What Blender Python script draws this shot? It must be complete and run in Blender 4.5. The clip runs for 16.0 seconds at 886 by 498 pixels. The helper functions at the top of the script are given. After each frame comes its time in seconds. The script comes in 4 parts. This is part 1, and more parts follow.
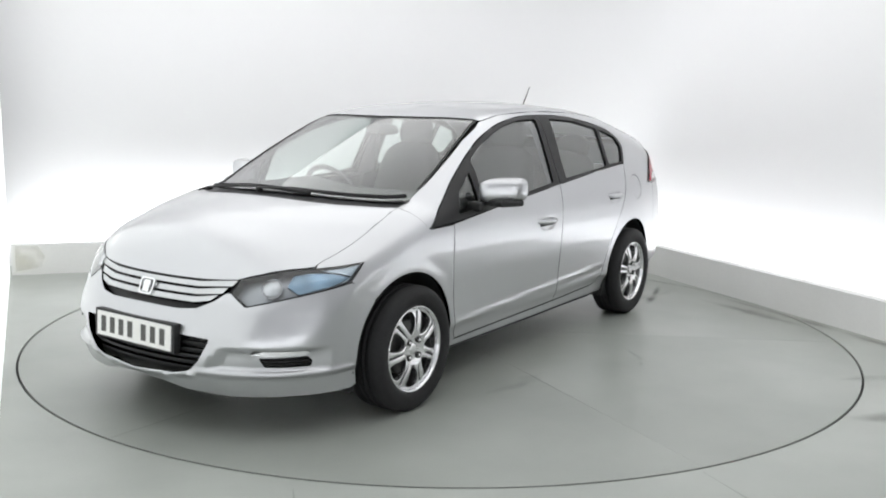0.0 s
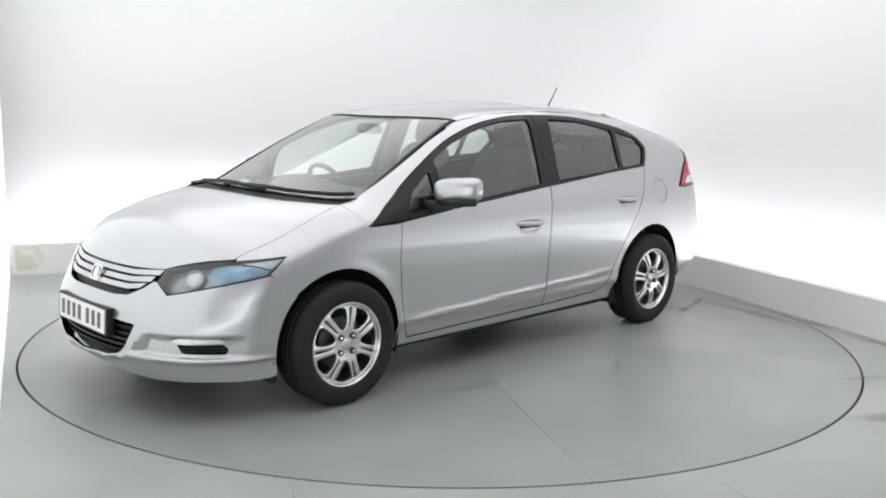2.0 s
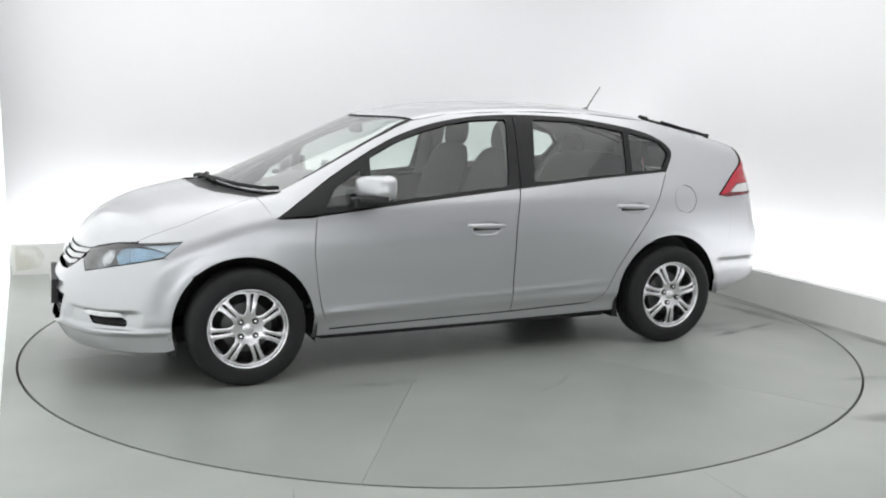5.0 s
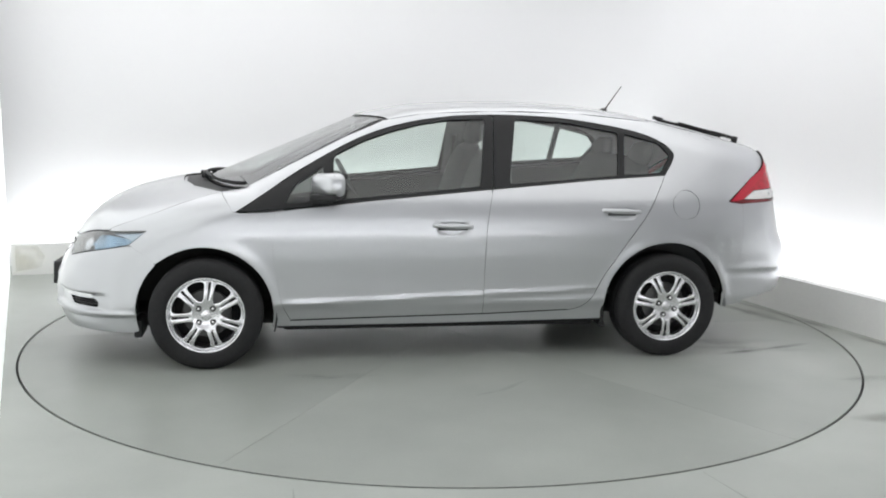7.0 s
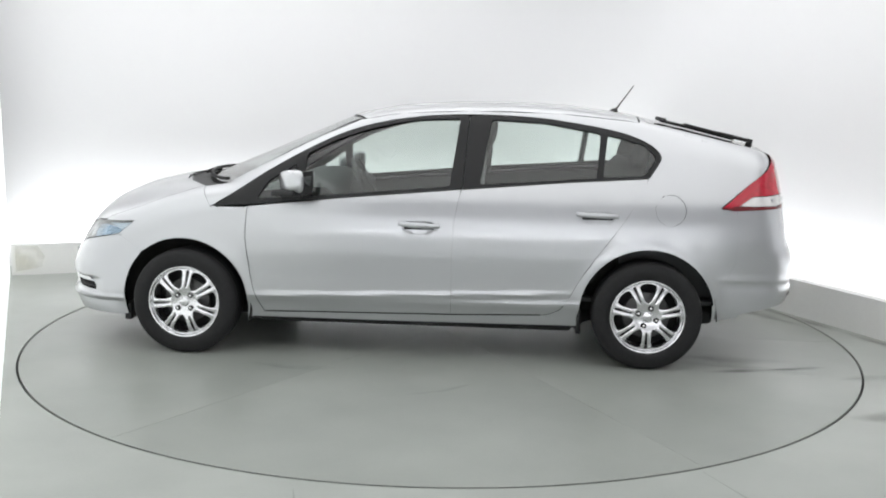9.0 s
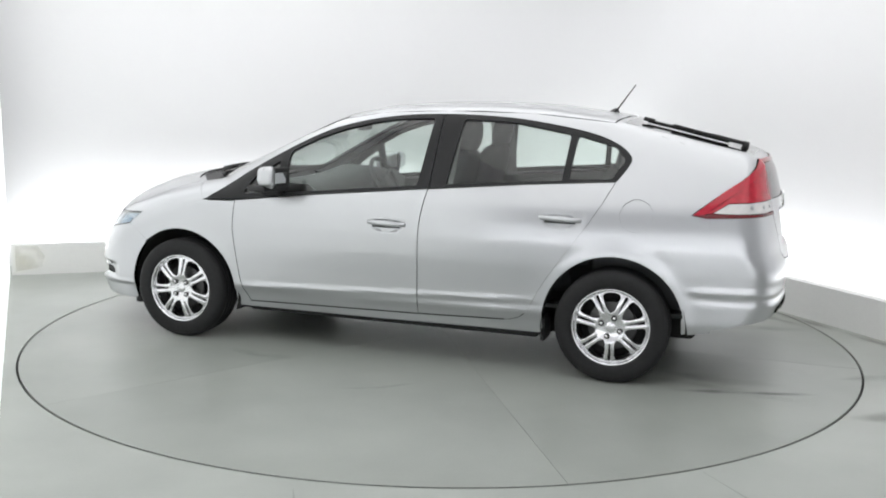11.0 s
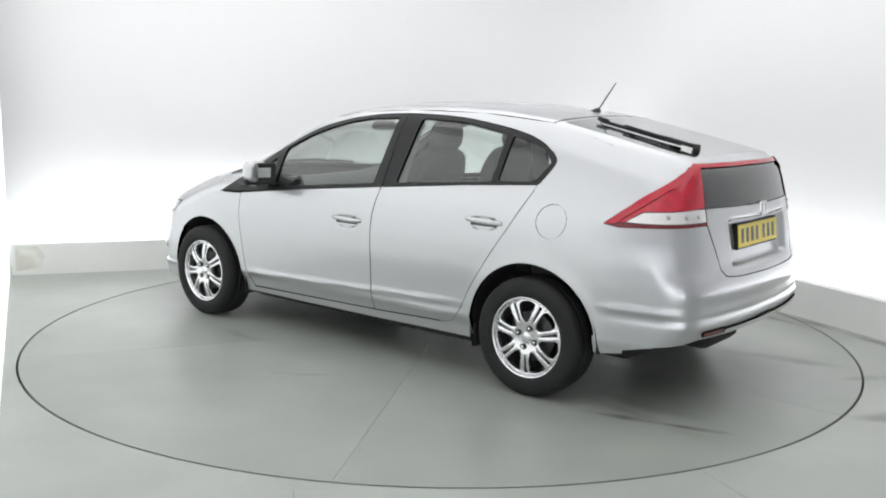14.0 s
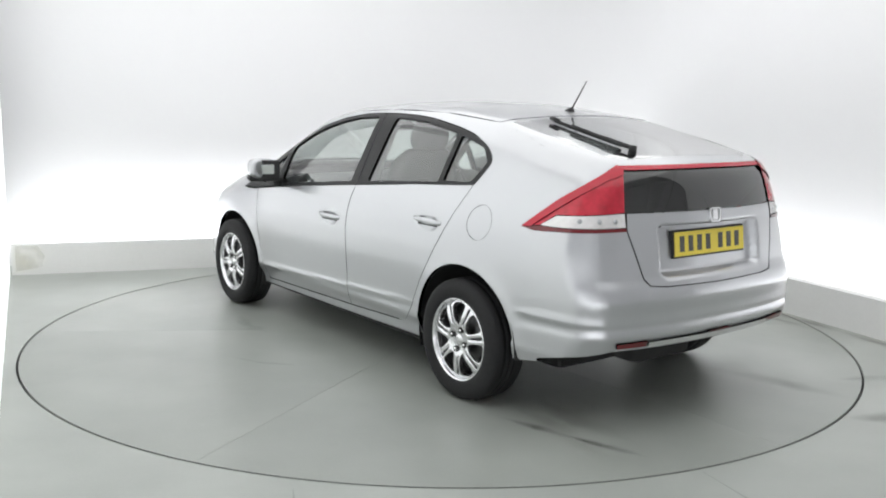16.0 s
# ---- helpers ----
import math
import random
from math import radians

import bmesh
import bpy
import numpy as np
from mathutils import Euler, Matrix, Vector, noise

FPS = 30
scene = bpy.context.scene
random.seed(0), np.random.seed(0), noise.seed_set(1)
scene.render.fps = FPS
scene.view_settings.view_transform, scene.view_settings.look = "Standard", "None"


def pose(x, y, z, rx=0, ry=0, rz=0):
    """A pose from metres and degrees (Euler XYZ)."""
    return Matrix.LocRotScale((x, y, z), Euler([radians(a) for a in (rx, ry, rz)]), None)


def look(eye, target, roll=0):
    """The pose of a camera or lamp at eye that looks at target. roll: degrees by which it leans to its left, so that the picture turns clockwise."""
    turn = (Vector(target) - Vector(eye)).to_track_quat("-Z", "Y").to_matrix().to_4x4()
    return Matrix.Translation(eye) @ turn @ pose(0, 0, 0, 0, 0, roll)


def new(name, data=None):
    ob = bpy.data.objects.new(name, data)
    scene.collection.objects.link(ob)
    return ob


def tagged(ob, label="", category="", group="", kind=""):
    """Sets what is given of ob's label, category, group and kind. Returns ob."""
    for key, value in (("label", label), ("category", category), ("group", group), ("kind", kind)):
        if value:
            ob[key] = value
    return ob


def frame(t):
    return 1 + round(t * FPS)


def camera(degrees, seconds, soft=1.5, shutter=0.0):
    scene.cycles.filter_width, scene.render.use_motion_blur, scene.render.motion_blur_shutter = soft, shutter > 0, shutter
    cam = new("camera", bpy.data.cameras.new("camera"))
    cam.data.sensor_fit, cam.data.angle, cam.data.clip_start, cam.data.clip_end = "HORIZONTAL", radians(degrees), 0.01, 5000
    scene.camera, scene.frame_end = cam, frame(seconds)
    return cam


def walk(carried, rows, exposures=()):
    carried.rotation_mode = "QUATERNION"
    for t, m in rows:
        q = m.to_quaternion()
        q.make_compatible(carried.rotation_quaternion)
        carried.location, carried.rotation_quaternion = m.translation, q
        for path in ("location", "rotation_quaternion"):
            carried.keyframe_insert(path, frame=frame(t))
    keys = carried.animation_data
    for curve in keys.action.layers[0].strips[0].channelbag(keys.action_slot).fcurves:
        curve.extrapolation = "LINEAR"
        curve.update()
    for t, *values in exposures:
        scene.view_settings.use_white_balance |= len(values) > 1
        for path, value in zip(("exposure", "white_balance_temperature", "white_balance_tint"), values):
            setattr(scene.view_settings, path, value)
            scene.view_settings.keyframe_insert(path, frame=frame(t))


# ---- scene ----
from mathutils.geometry import delaunay_2d_cdt

cam = camera(51.81, 16.0, soft=2.0)
EYE = (0.0, -5.769, 1.442)
VIEW = look(EYE, (0.0028, -5.769 + 5.0, 1.442 - 5.0 * math.tan(0.1591)), 1.066)
walk(cam, [(0.0, VIEW), (16.0, VIEW)], exposures=((0.0, 0.0), (16.0, 0.0)))

# heading of the turntable in degrees, every half second
HEADING = [235.58, 233.81, 231.06, 227.66, 224.08, 220.58, 217.11, 213.68, 210.21, 206.73, 203.25, 199.77, 196.30,
           192.82, 189.36, 185.94, 182.52, 179.09, 175.63, 172.13, 168.62, 165.10, 161.58, 158.07, 154.54, 151.01,
           147.53, 144.07, 140.61, 137.19, 133.76, 130.33, 126.86]
CAR_X, CAR_Y = 0.1076, -0.0533

# ---- light ----
world = bpy.data.worlds.new("world")
scene.world = world
world.use_nodes = True
world.node_tree.nodes["Background"].inputs[0].default_value = (0.9, 0.95, 1.0, 1)
world.node_tree.nodes["Background"].inputs[1].default_value = 0.3


def area_lamp(name, x, y, z, wide, deep, power, turn, color=(1, 1, 1)):
    data = bpy.data.lights.new(name, "AREA")
    data.shape, data.size, data.size_y, data.energy, data.color = "RECTANGLE", wide, deep, power, color
    ob = new(name, data)
    ob.matrix_world = pose(x, y, z, *turn)
    return ob


CORNER_L, CORNER_B, CORNER_R, CORNER_N = (-3.47, 1.46), (1.335, 3.17), (3.75, -2.25), (-1.30, -3.30)


def along(a, b, off):
    """Middle, length and heading of the line a-b, moved off metres to its left."""
    dx, dy = b[0] - a[0], b[1] - a[1]
    n = math.hypot(dx, dy)
    return (a[0] + b[0]) / 2 - dy / n * off, (a[1] + b[1]) / 2 + dx / n * off, n, math.degrees(math.atan2(dy, dx))


area_lamp("ceiling_softbox", 0.0, -1.0, 3.52, 8.4, 7.0, 158, (0, 0, 0), (1.0, 1.0, 0.985))
for a, b, power in ((CORNER_L, CORNER_B, 62), (CORNER_B, CORNER_R, 36)):
    mx, my, n, h = along(a, b, 0.22)
    area_lamp("strip_light", mx, my, 0.06, n - 0.1, 0.12, power, (180, 0, h), (0.97, 0.985, 1.0))
# Unseen strip added behind the camera to brighten the car's near side.
area_lamp("strip_light", -0.6, -6.75, 0.06, 8.8, 0.12, 132, (180, 0, 0), (0.97, 0.985, 1.0))

# ---- materials ----
def material(name, color, rough=0.5, metal=0.0, coat=0.0, grain=0.0, size=40.0, bump=0.0, stain=0.0, stain_size=2.0, **extra):
    """A principled surface whose colour varies by a fine grain and by wide stains, with fine relief."""
    m = bpy.data.materials.new(name)
    m.use_nodes = True
    t = m.node_tree
    b = t.nodes["Principled BSDF"]
    b.inputs["Base Color"].default_value = (*color, 1)
    b.inputs["Roughness"].default_value = rough
    b.inputs["Metallic"].default_value = metal
    b.inputs["Coat Weight"].default_value = coat
    b.inputs["Coat Roughness"].default_value = 0.06
    for key, value in extra.items():
        b.inputs[{"specular_ior_level": "Specular IOR Level"}[key]].default_value = value
    where = t.nodes.new("ShaderNodeTexCoord").outputs["Object"]

    def noise_of(scale, detail):
        n = t.nodes.new("ShaderNodeTexNoise")
        n.inputs["Scale"].default_value, n.inputs["Detail"].default_value = scale, detail
        t.links.new(where, n.inputs["Vector"])
        return n.outputs["Fac"]

    def math_of(kind, a, b2, clamp=False):
        n = t.nodes.new("ShaderNodeMath")
        n.operation, n.use_clamp = kind, clamp
        for i, v in enumerate((a, b2)):
            if isinstance(v, float):
                n.inputs[i].default_value = v
            else:
                t.links.new(v, n.inputs[i])
        return n.outputs[0]

    fine = noise_of(size, 3.0)
    if grain or stain:
        wide = noise_of(stain_size, 5.0)
        g = math_of("MULTIPLY", math_of("SUBTRACT", fine, 0.5), 2.0 * grain)
        w = math_of("MULTIPLY", math_of("SUBTRACT", wide, 0.5), 2.0 * stain)
        total = math_of("ADD", math_of("ADD", g, w), 1.0)
        mul = t.nodes.new("ShaderNodeVectorMath")
        mul.operation = "SCALE"
        mul.inputs[0].default_value = color
        t.links.new(total, mul.inputs["Scale"])
        t.links.new(mul.outputs[0], b.inputs["Base Color"])
        t.links.new(math_of("MULTIPLY", math_of("ADD", math_of("MULTIPLY", w, -0.8), 1.0), rough, True), b.inputs["Roughness"])
    if bump:
        n = t.nodes.new("ShaderNodeBump")
        n.inputs["Strength"].default_value, n.inputs["Distance"].default_value = bump, 0.002
        t.links.new(fine, n.inputs["Height"])
        t.links.new(n.outputs[0], b.inputs["Normal"])
    return m


def glass_material(name, tint, gloss_rough=0.02, least=0.09, fall=2.5):
    """A thin pane: clear with a tint, mirroring by its angle."""
    m = bpy.data.materials.new(name)
    m.use_nodes = True
    t = m.node_tree
    t.nodes.remove(t.nodes["Principled BSDF"])
    clear, gloss, mix, edge = (t.nodes.new("ShaderNode" + k) for k in ("BsdfTransparent", "BsdfGlossy", "MixShader", "LayerWeight"))
    power, scale = t.nodes.new("ShaderNodeMath"), t.nodes.new("ShaderNodeMapRange")
    clear.inputs[0].default_value = (*tint, 1)
    gloss.inputs["Roughness"].default_value = gloss_rough
    edge.inputs["Blend"].default_value = 0.5
    power.operation = "POWER"
    power.inputs[1].default_value = fall
    scale.inputs["To Min"].default_value = least
    t.links.new(edge.outputs["Facing"], power.inputs[0])
    t.links.new(power.outputs[0], scale.inputs["Value"])
    t.links.new(scale.outputs[0], mix.inputs[0])
    t.links.new(clear.outputs[0], mix.inputs[1])
    t.links.new(gloss.outputs[0], mix.inputs[2])
    t.links.new(mix.outputs[0], t.nodes["Material Output"].inputs[0])
    return m


def glow_material(name, color, strength):
    m = bpy.data.materials.new(name)
    m.use_nodes = True
    b = m.node_tree.nodes["Principled BSDF"]
    b.inputs["Base Color"].default_value = (0.8, 0.8, 0.8, 1)
    b.inputs["Emission Color"].default_value = (*color, 1)
    b.inputs["Emission Strength"].default_value = strength
    return m


PAINT = material("silver_paint", (0.535, 0.542, 0.562), 0.31, 0.90, 0.9, grain=0.03, size=900.0, stain=0.015, stain_size=1.5)
FLOOR = material("floor_paint", (0.365, 0.386, 0.360), 0.36, 0.0, 0.0, grain=0.04, size=90.0, stain=0.24, stain_size=1.3, bump=0.12)
DISC = material("disc_paint", (0.308, 0.327, 0.302), 0.33, 0.0, 0.0, grain=0.04, size=80.0, stain=0.26, stain_size=1.2, bump=0.12)
JOINT = material("joint_filler", (0.285, 0.303, 0.277), 0.4)
WALL = material("wall_paint", (0.80, 0.80, 0.81), 0.85, grain=0.01, size=60.0, stain=0.012, stain_size=0.8)
KERB = material("kerb_paint", (0.79, 0.79, 0.775), 0.6, grain=0.03, size=50.0, stain=0.06, stain_size=1.5)
# Near-black of the disc's gap, also painted on as shade in recesses.
GAP_SHADE = material("gap_and_shade_dark", (0.03, 0.03, 0.03), 0.8)
RUBBER = material("tyre_rubber", (0.017, 0.017, 0.018), 0.70, grain=0.25, size=60.0, bump=0.3, specular_ior_level=0.28)
ALLOY = material("alloy", (0.78, 0.78, 0.80), 0.19, 0.95, 0.3, grain=0.04, size=30.0)
# Wheel alloy darkened for the shade behind the spokes.
BARREL_SHADE = material("alloy_barrel_shade", (0.20, 0.20, 0.21), 0.45, 0.8, grain=0.1, size=30.0)
CHROME = material("chrome", (0.85, 0.85, 0.86), 0.08, 1.0)
BLACK = material("black_plastic", (0.015, 0.015, 0.016), 0.5, grain=0.1, size=200.0, specular_ior_level=0.35)
TRIM = material("black_trim", (0.014, 0.014, 0.015), 0.42, grain=0.1, size=100.0, specular_ior_level=0.3)
UNDER = material("underbody", (0.02, 0.02, 0.02), 0.9, grain=0.2, size=20.0)
GLASS = glass_material("window_glass", (0.82, 0.88, 0.85))
SCREEN = glass_material("windscreen_glass", (0.84, 0.91, 0.88), 0.015, 0.07, 2.5)
SMOKED = glass_material("rear_glass", (0.60, 0.62, 0.62), 0.06, 0.42, 1.2)


def worn_material(name, color, most, scale, fade=True):
    """A mark or stain that fades out in patches."""
    m = bpy.data.materials.new(name)
    m.use_nodes = True
    t = m.node_tree
    b = t.nodes["Principled BSDF"]
    b.inputs["Base Color"].default_value = (*color, 1)
    b.inputs["Roughness"].default_value = 0.5
    n, r = t.nodes.new("ShaderNodeTexNoise"), t.nodes.new("ShaderNodeMapRange")
    n.inputs["Scale"].default_value, n.inputs["Detail"].default_value = scale, 4.0
    r.inputs["From Min"].default_value, r.inputs["From Max"].default_value, r.inputs["To Max"].default_value = 0.30, 0.66, most
    t.links.new(t.nodes.new("ShaderNodeTexCoord").outputs["Object"], n.inputs["Vector"])
    t.links.new(n.outputs["Fac"], r.inputs["Value"])
    if not fade:
        t.links.new(r.outputs[0], b.inputs["Alpha"])
        return m
    # thinner towards its outline
    cut = t.nodes.new("ShaderNodeSeparateXYZ")
    t.links.new(t.nodes.new("ShaderNodeTexCoord").outputs["UV"], cut.inputs[0])
    last = r.outputs[0]
    for axis in ("X", "Y"):
        wave, bow = t.nodes.new("ShaderNodeMath"), t.nodes.new("ShaderNodeMath")
        wave.operation, bow.operation = "MULTIPLY", "SINE"
        wave.inputs[1].default_value = math.pi
        t.links.new(cut.outputs[axis], wave.inputs[0])
        t.links.new(wave.outputs[0], bow.inputs[0])
        for _ in range(2 if axis == "Y" else 1):
            mix = t.nodes.new("ShaderNodeMath")
            mix.operation = "MULTIPLY"
            t.links.new(last, mix.inputs[0])
            t.links.new(bow.outputs[0], mix.inputs[1])
            last = mix.outputs[0]
    t.links.new(last, b.inputs["Alpha"])
    return m


MARK = worn_material("tyre_dirt", (0.06, 0.055, 0.048), 0.45, 5.0)
MARK2 = worn_material("floor_brown", (0.17, 0.15, 0.12), 0.5, 2.5)
TRACK = worn_material("track_dirt", (0.17, 0.155, 0.13), 0.24, 3.0)
SCUFF = worn_material("scuff", (0.15, 0.15, 0.14), 0.22, 8.0)
WALL_GLOW = glow_material("added_wall_glow", (0.96, 1.0, 0.985), 0.66)
YELLOWED = worn_material("yellowed_paint", (0.60, 0.57, 0.36), 0.28, 9.0, False)
DARKGLASS = glass_material("privacy_glass", (0.025, 0.028, 0.028), 0.03, 0.10, 3.0)
RED = material("red_lens", (0.50, 0.014, 0.036), 0.14, 0.15, 0.5, grain=0.30, size=38.0, stain=0.45, stain_size=14.0, bump=0.5)
BRIGHTRED = material("bright_red_lens", (0.47, 0.008, 0.030), 0.10, 0.0, 0.3, grain=0.12, size=30.0, bump=0.15)
DARKRED = material("dark_red_lens", (0.14, 0.006, 0.010), 0.15, 0.0, 0.6)
CLEAR = glass_material("clear_lens", (0.86, 0.88, 0.90))
LAMPBACK = material("lamp_reflector", (0.75, 0.75, 0.76), 0.25, 0.7, grain=0.25, size=45.0, bump=0.6)
LAMPBOWL = material("lamp_housing", (0.36, 0.37, 0.385), 0.28, 0.7, grain=0.15, size=20.0)
BLUE = material("blue_reflector", (0.27, 0.40, 0.52), 0.18, 0.7, grain=0.30, size=40.0, stain=0.9, stain_size=9.0, bump=0.7)
SLAT = material("slat_silver", (0.55, 0.56, 0.57), 0.22, 0.9, 0.5, grain=0.02, size=60.0)
WHITE = material("plate_white", (0.80, 0.80, 0.78), 0.35, grain=0.03, size=80.0)
YELLOW = material("plate_yellow", (0.75, 0.60, 0.06), 0.35, grain=0.03, size=80.0)
INK = material("plate_ink", (0.055, 0.055, 0.05), 0.3)
BRAKE = material("brake_steel", (0.10, 0.10, 0.10), 0.45, 0.8, grain=0.1, size=60.0)
MIRROR = material("mirror_glass", (0.85, 0.87, 0.88), 0.02, 1.0)
CABIN = material("cabin_plastic", (0.055, 0.059, 0.060), 0.6, grain=0.1, size=80.0, bump=0.2)
FABRIC = material("seat_fabric", (0.042, 0.045, 0.047), 0.9, grain=0.08, size=40.0, stain=0.08, stain_size=6.0)
LINING = material("headlining_fabric", (0.55, 0.55, 0.53), 0.9, grain=0.04, size=150.0)
LINING2 = material("pillar_trim", (0.22, 0.225, 0.225), 0.8, grain=0.04, size=100.0)
REVERSE = material("reversing_lens", (0.72, 0.70, 0.70), 0.12, 0.2, 1.0, grain=0.15, size=40.0, bump=0.4)
LENS3 = material("side_lens", (0.74, 0.75, 0.76), 0.16, 0.5, 0.6, grain=0.25, size=60.0, bump=0.5)
LENS2 = material("outer_lens", (0.62, 0.72, 0.80), 0.20, 0.4, 0.5, grain=0.25, size=40.0, stain=0.4, stain_size=12.0, bump=0.5)

# ---- building helpers ----
def part(name, data, mat, parent, label=""):
    """One mesh object under its thing: data is a bmesh or a mesh."""
    if isinstance(data, bmesh.types.BMesh):
        mesh = bpy.data.meshes.new(name)
        data.to_mesh(mesh)
        data.free()
    else:
        mesh = data
    if not mesh.materials:
        mesh.materials.append(mat)
    ob = new(name, mesh)
    ob.parent = parent
    return tagged(ob, label)


def box(bm, x0, x1, y0, y1, z0, z1, bevel=0.0, m=None):
    """A box with rounded edges, added to bm."""
    made = bmesh.ops.create_cube(bm, size=1.0)["verts"]
    bmesh.ops.scale(bm, vec=(abs(x1 - x0), abs(y1 - y0), abs(z1 - z0)), verts=made)
    bmesh.ops.translate(bm, vec=((x0 + x1) / 2, (y0 + y1) / 2, (z0 + z1) / 2), verts=made)
    if bevel:
        edges = list({e for v in made for e in v.link_edges})
        made = list({v for f in bmesh.ops.bevel(bm, geom=edges, offset=bevel, segments=3, affect="EDGES", profile=0.6)["faces"] for v in f.verts} | {v for v in made if v.is_valid})
    if m is not None:
        bmesh.ops.transform(bm, matrix=m, verts=made)
    return made


def smooth(bm):
    for f in bm.faces:
        f.smooth = True
    return bm


def tube(path, radius, sides=8, close=False, flat=1.0):
    """A bmesh tube along points; radius may be a number or one for each point."""
    bm = bmesh.new()
    pts = [Vector(p) for p in path]
    rad = radius if isinstance(radius, (list, tuple)) else [radius] * len(pts)
    rings = []
    for i, p in enumerate(pts):
        a = pts[i - 1] if i or close else pts[0]
        b = pts[(i + 1) % len(pts)] if i + 1 < len(pts) or close else pts[-1]
        d = (b - a).normalized()
        side = d.cross(Vector((0, 0, 1)))
        side = side.normalized() if side.length > 1e-3 else Vector((1, 0, 0))
        up = side.cross(d)
        rings.append([bm.verts.new(p + side * math.cos(k * math.tau / sides) * rad[i] + up * math.sin(k * math.tau / sides) * rad[i] * flat) for k in range(sides)])
    for i in range(len(rings) - (0 if close else 1)):
        r, s = rings[i], rings[(i + 1) % len(rings)]
        for k in range(sides):
            bm.faces.new((r[k], r[(k + 1) % sides], s[(k + 1) % sides], s[k]))
    if not close:
        bm.faces.new(rings[0]), bm.faces.new(rings[-1][::-1])
    bmesh.ops.recalc_face_normals(bm, faces=bm.faces)
    return smooth(bm)


def spin_profile(profile, steps=48, axis="y"):
    """A bmesh turned from (radius, offset) pairs about the y axis."""
    bm = bmesh.new()
    rings = []
    for r, o in profile:
        rings.append([bm.verts.new((r * math.cos(k * math.tau / steps), o, r * math.sin(k * math.tau / steps))) for k in range(steps)])
    for a, b in zip(rings, rings[1:]):
        for k in range(steps):
            bm.faces.new((a[k], a[(k + 1) % steps], b[(k + 1) % steps], b[k]))
    bmesh.ops.recalc_face_normals(bm, faces=bm.faces)
    return smooth(bm)


# ---- the setting ----
def flat_prism(name, outline, z0, z1, mat, label, category, kind="structure"):
    bm = bmesh.new()
    lo, hi = ([bm.verts.new((x, y, z)) for x, y in outline] for z in (z0, z1))
    bm.faces.new(lo[::-1]), bm.faces.new(hi)
    for i in range(len(lo)):
        j = (i + 1) % len(lo)
        bm.faces.new((lo[i], lo[j], hi[j], hi[i]))
    bmesh.ops.recalc_face_normals(bm, faces=bm.faces)
    return tagged(part(name, bm, mat, None), label, category, kind=kind)


def slab_on(a, b, off0, off1):
    dx, dy = b[0] - a[0], b[1] - a[1]
    n = math.hypot(dx, dy)
    nx, ny = -dy / n, dx / n
    return [(a[0] + nx * off0, a[1] + ny * off0), (b[0] + nx * off0, b[1] + ny * off0), (b[0] + nx * off1, b[1] + ny * off1), (a[0] + nx * off1, a[1] + ny * off1)]


def streak(name, path, wide, z, mat, parent, label):
    """A flat worn mark with a wavering outline."""
    bm = bmesh.new()
    pts = [Vector((*p, z)) for p in path]
    fine = []
    for a, b in zip(pts, pts[1:]):
        fine += [a.lerp(b, k / 8) for k in range(8)]
    fine.append(pts[-1])
    rows = []
    for i, p in enumerate(fine):
        d = (fine[min(i + 1, len(fine) - 1)] - fine[max(i - 1, 0)]).normalized()
        side = Vector((-d.y, d.x, 0))
        w = wide * math.sin(math.pi * (i + 0.3) / (len(fine) - 0.4)) ** 0.5 * (0.7 + 0.6 * noise.noise(p * 9))
        rows.append([bm.verts.new(p + side * w * s) for s in (-1, 0, 1)])
    lay = bm.loops.layers.uv.new("across")
    for k, (a, b) in enumerate(zip(rows, rows[1:])):
        for i in (0, 1):
            f = bm.faces.new((a[i], a[i + 1], b[i + 1], b[i]))
            for loop, (u, v) in zip(f.loops, ((k, i), (k, i + 1), (k + 1, i + 1), (k + 1, i))):
                loop[lay].uv = (u / (len(rows) - 1), v / 2)
    return part(name, bm, mat, parent, label)


def ring_floor():
    """The studio floor, with a round opening for the turntable."""
    bm = bmesh.new()
    n = 128
    inner = [bm.verts.new((2.506 * math.cos(k * math.tau / n), 2.506 * math.sin(k * math.tau / n), 0)) for k in range(n)]
    deep = [bm.verts.new((v.co.x, v.co.y, -0.05)) for v in inner]
    outer = []
    for k in range(n):
        c, s = math.cos(k * math.tau / n), math.sin(k * math.tau / n)
        d = 8.0 / max(abs(c), abs(s))
        outer.append(bm.verts.new((c * d, s * d - 1.0, 0)))
    for k in range(n):
        j = (k + 1) % n
        bm.faces.new((inner[k], outer[k], outer[j], inner[j]))
        bm.faces.new((deep[k], inner[k], inner[j], deep[j]))
    bm.faces.new(deep)
    bmesh.ops.recalc_face_normals(bm, faces=bm.faces)
    return tagged(part("floor", bm, FLOOR, None), "glossy pale grey-green painted studio floor round the turntable", "floor", kind="structure")


FLOOR_OB = ring_floor()
for nm, a, b in (("floor_joint", (-0.545, -2.53), (-0.47, -2.90)), ("floor_joint", (1.06, -2.30), (1.32, -2.95))):
    streak(nm, [a, ((a[0] + b[0]) / 2, (a[1] + b[1]) / 2), b], 0.006, 0.001, JOINT, FLOOR_OB, "thin dark floor joint")
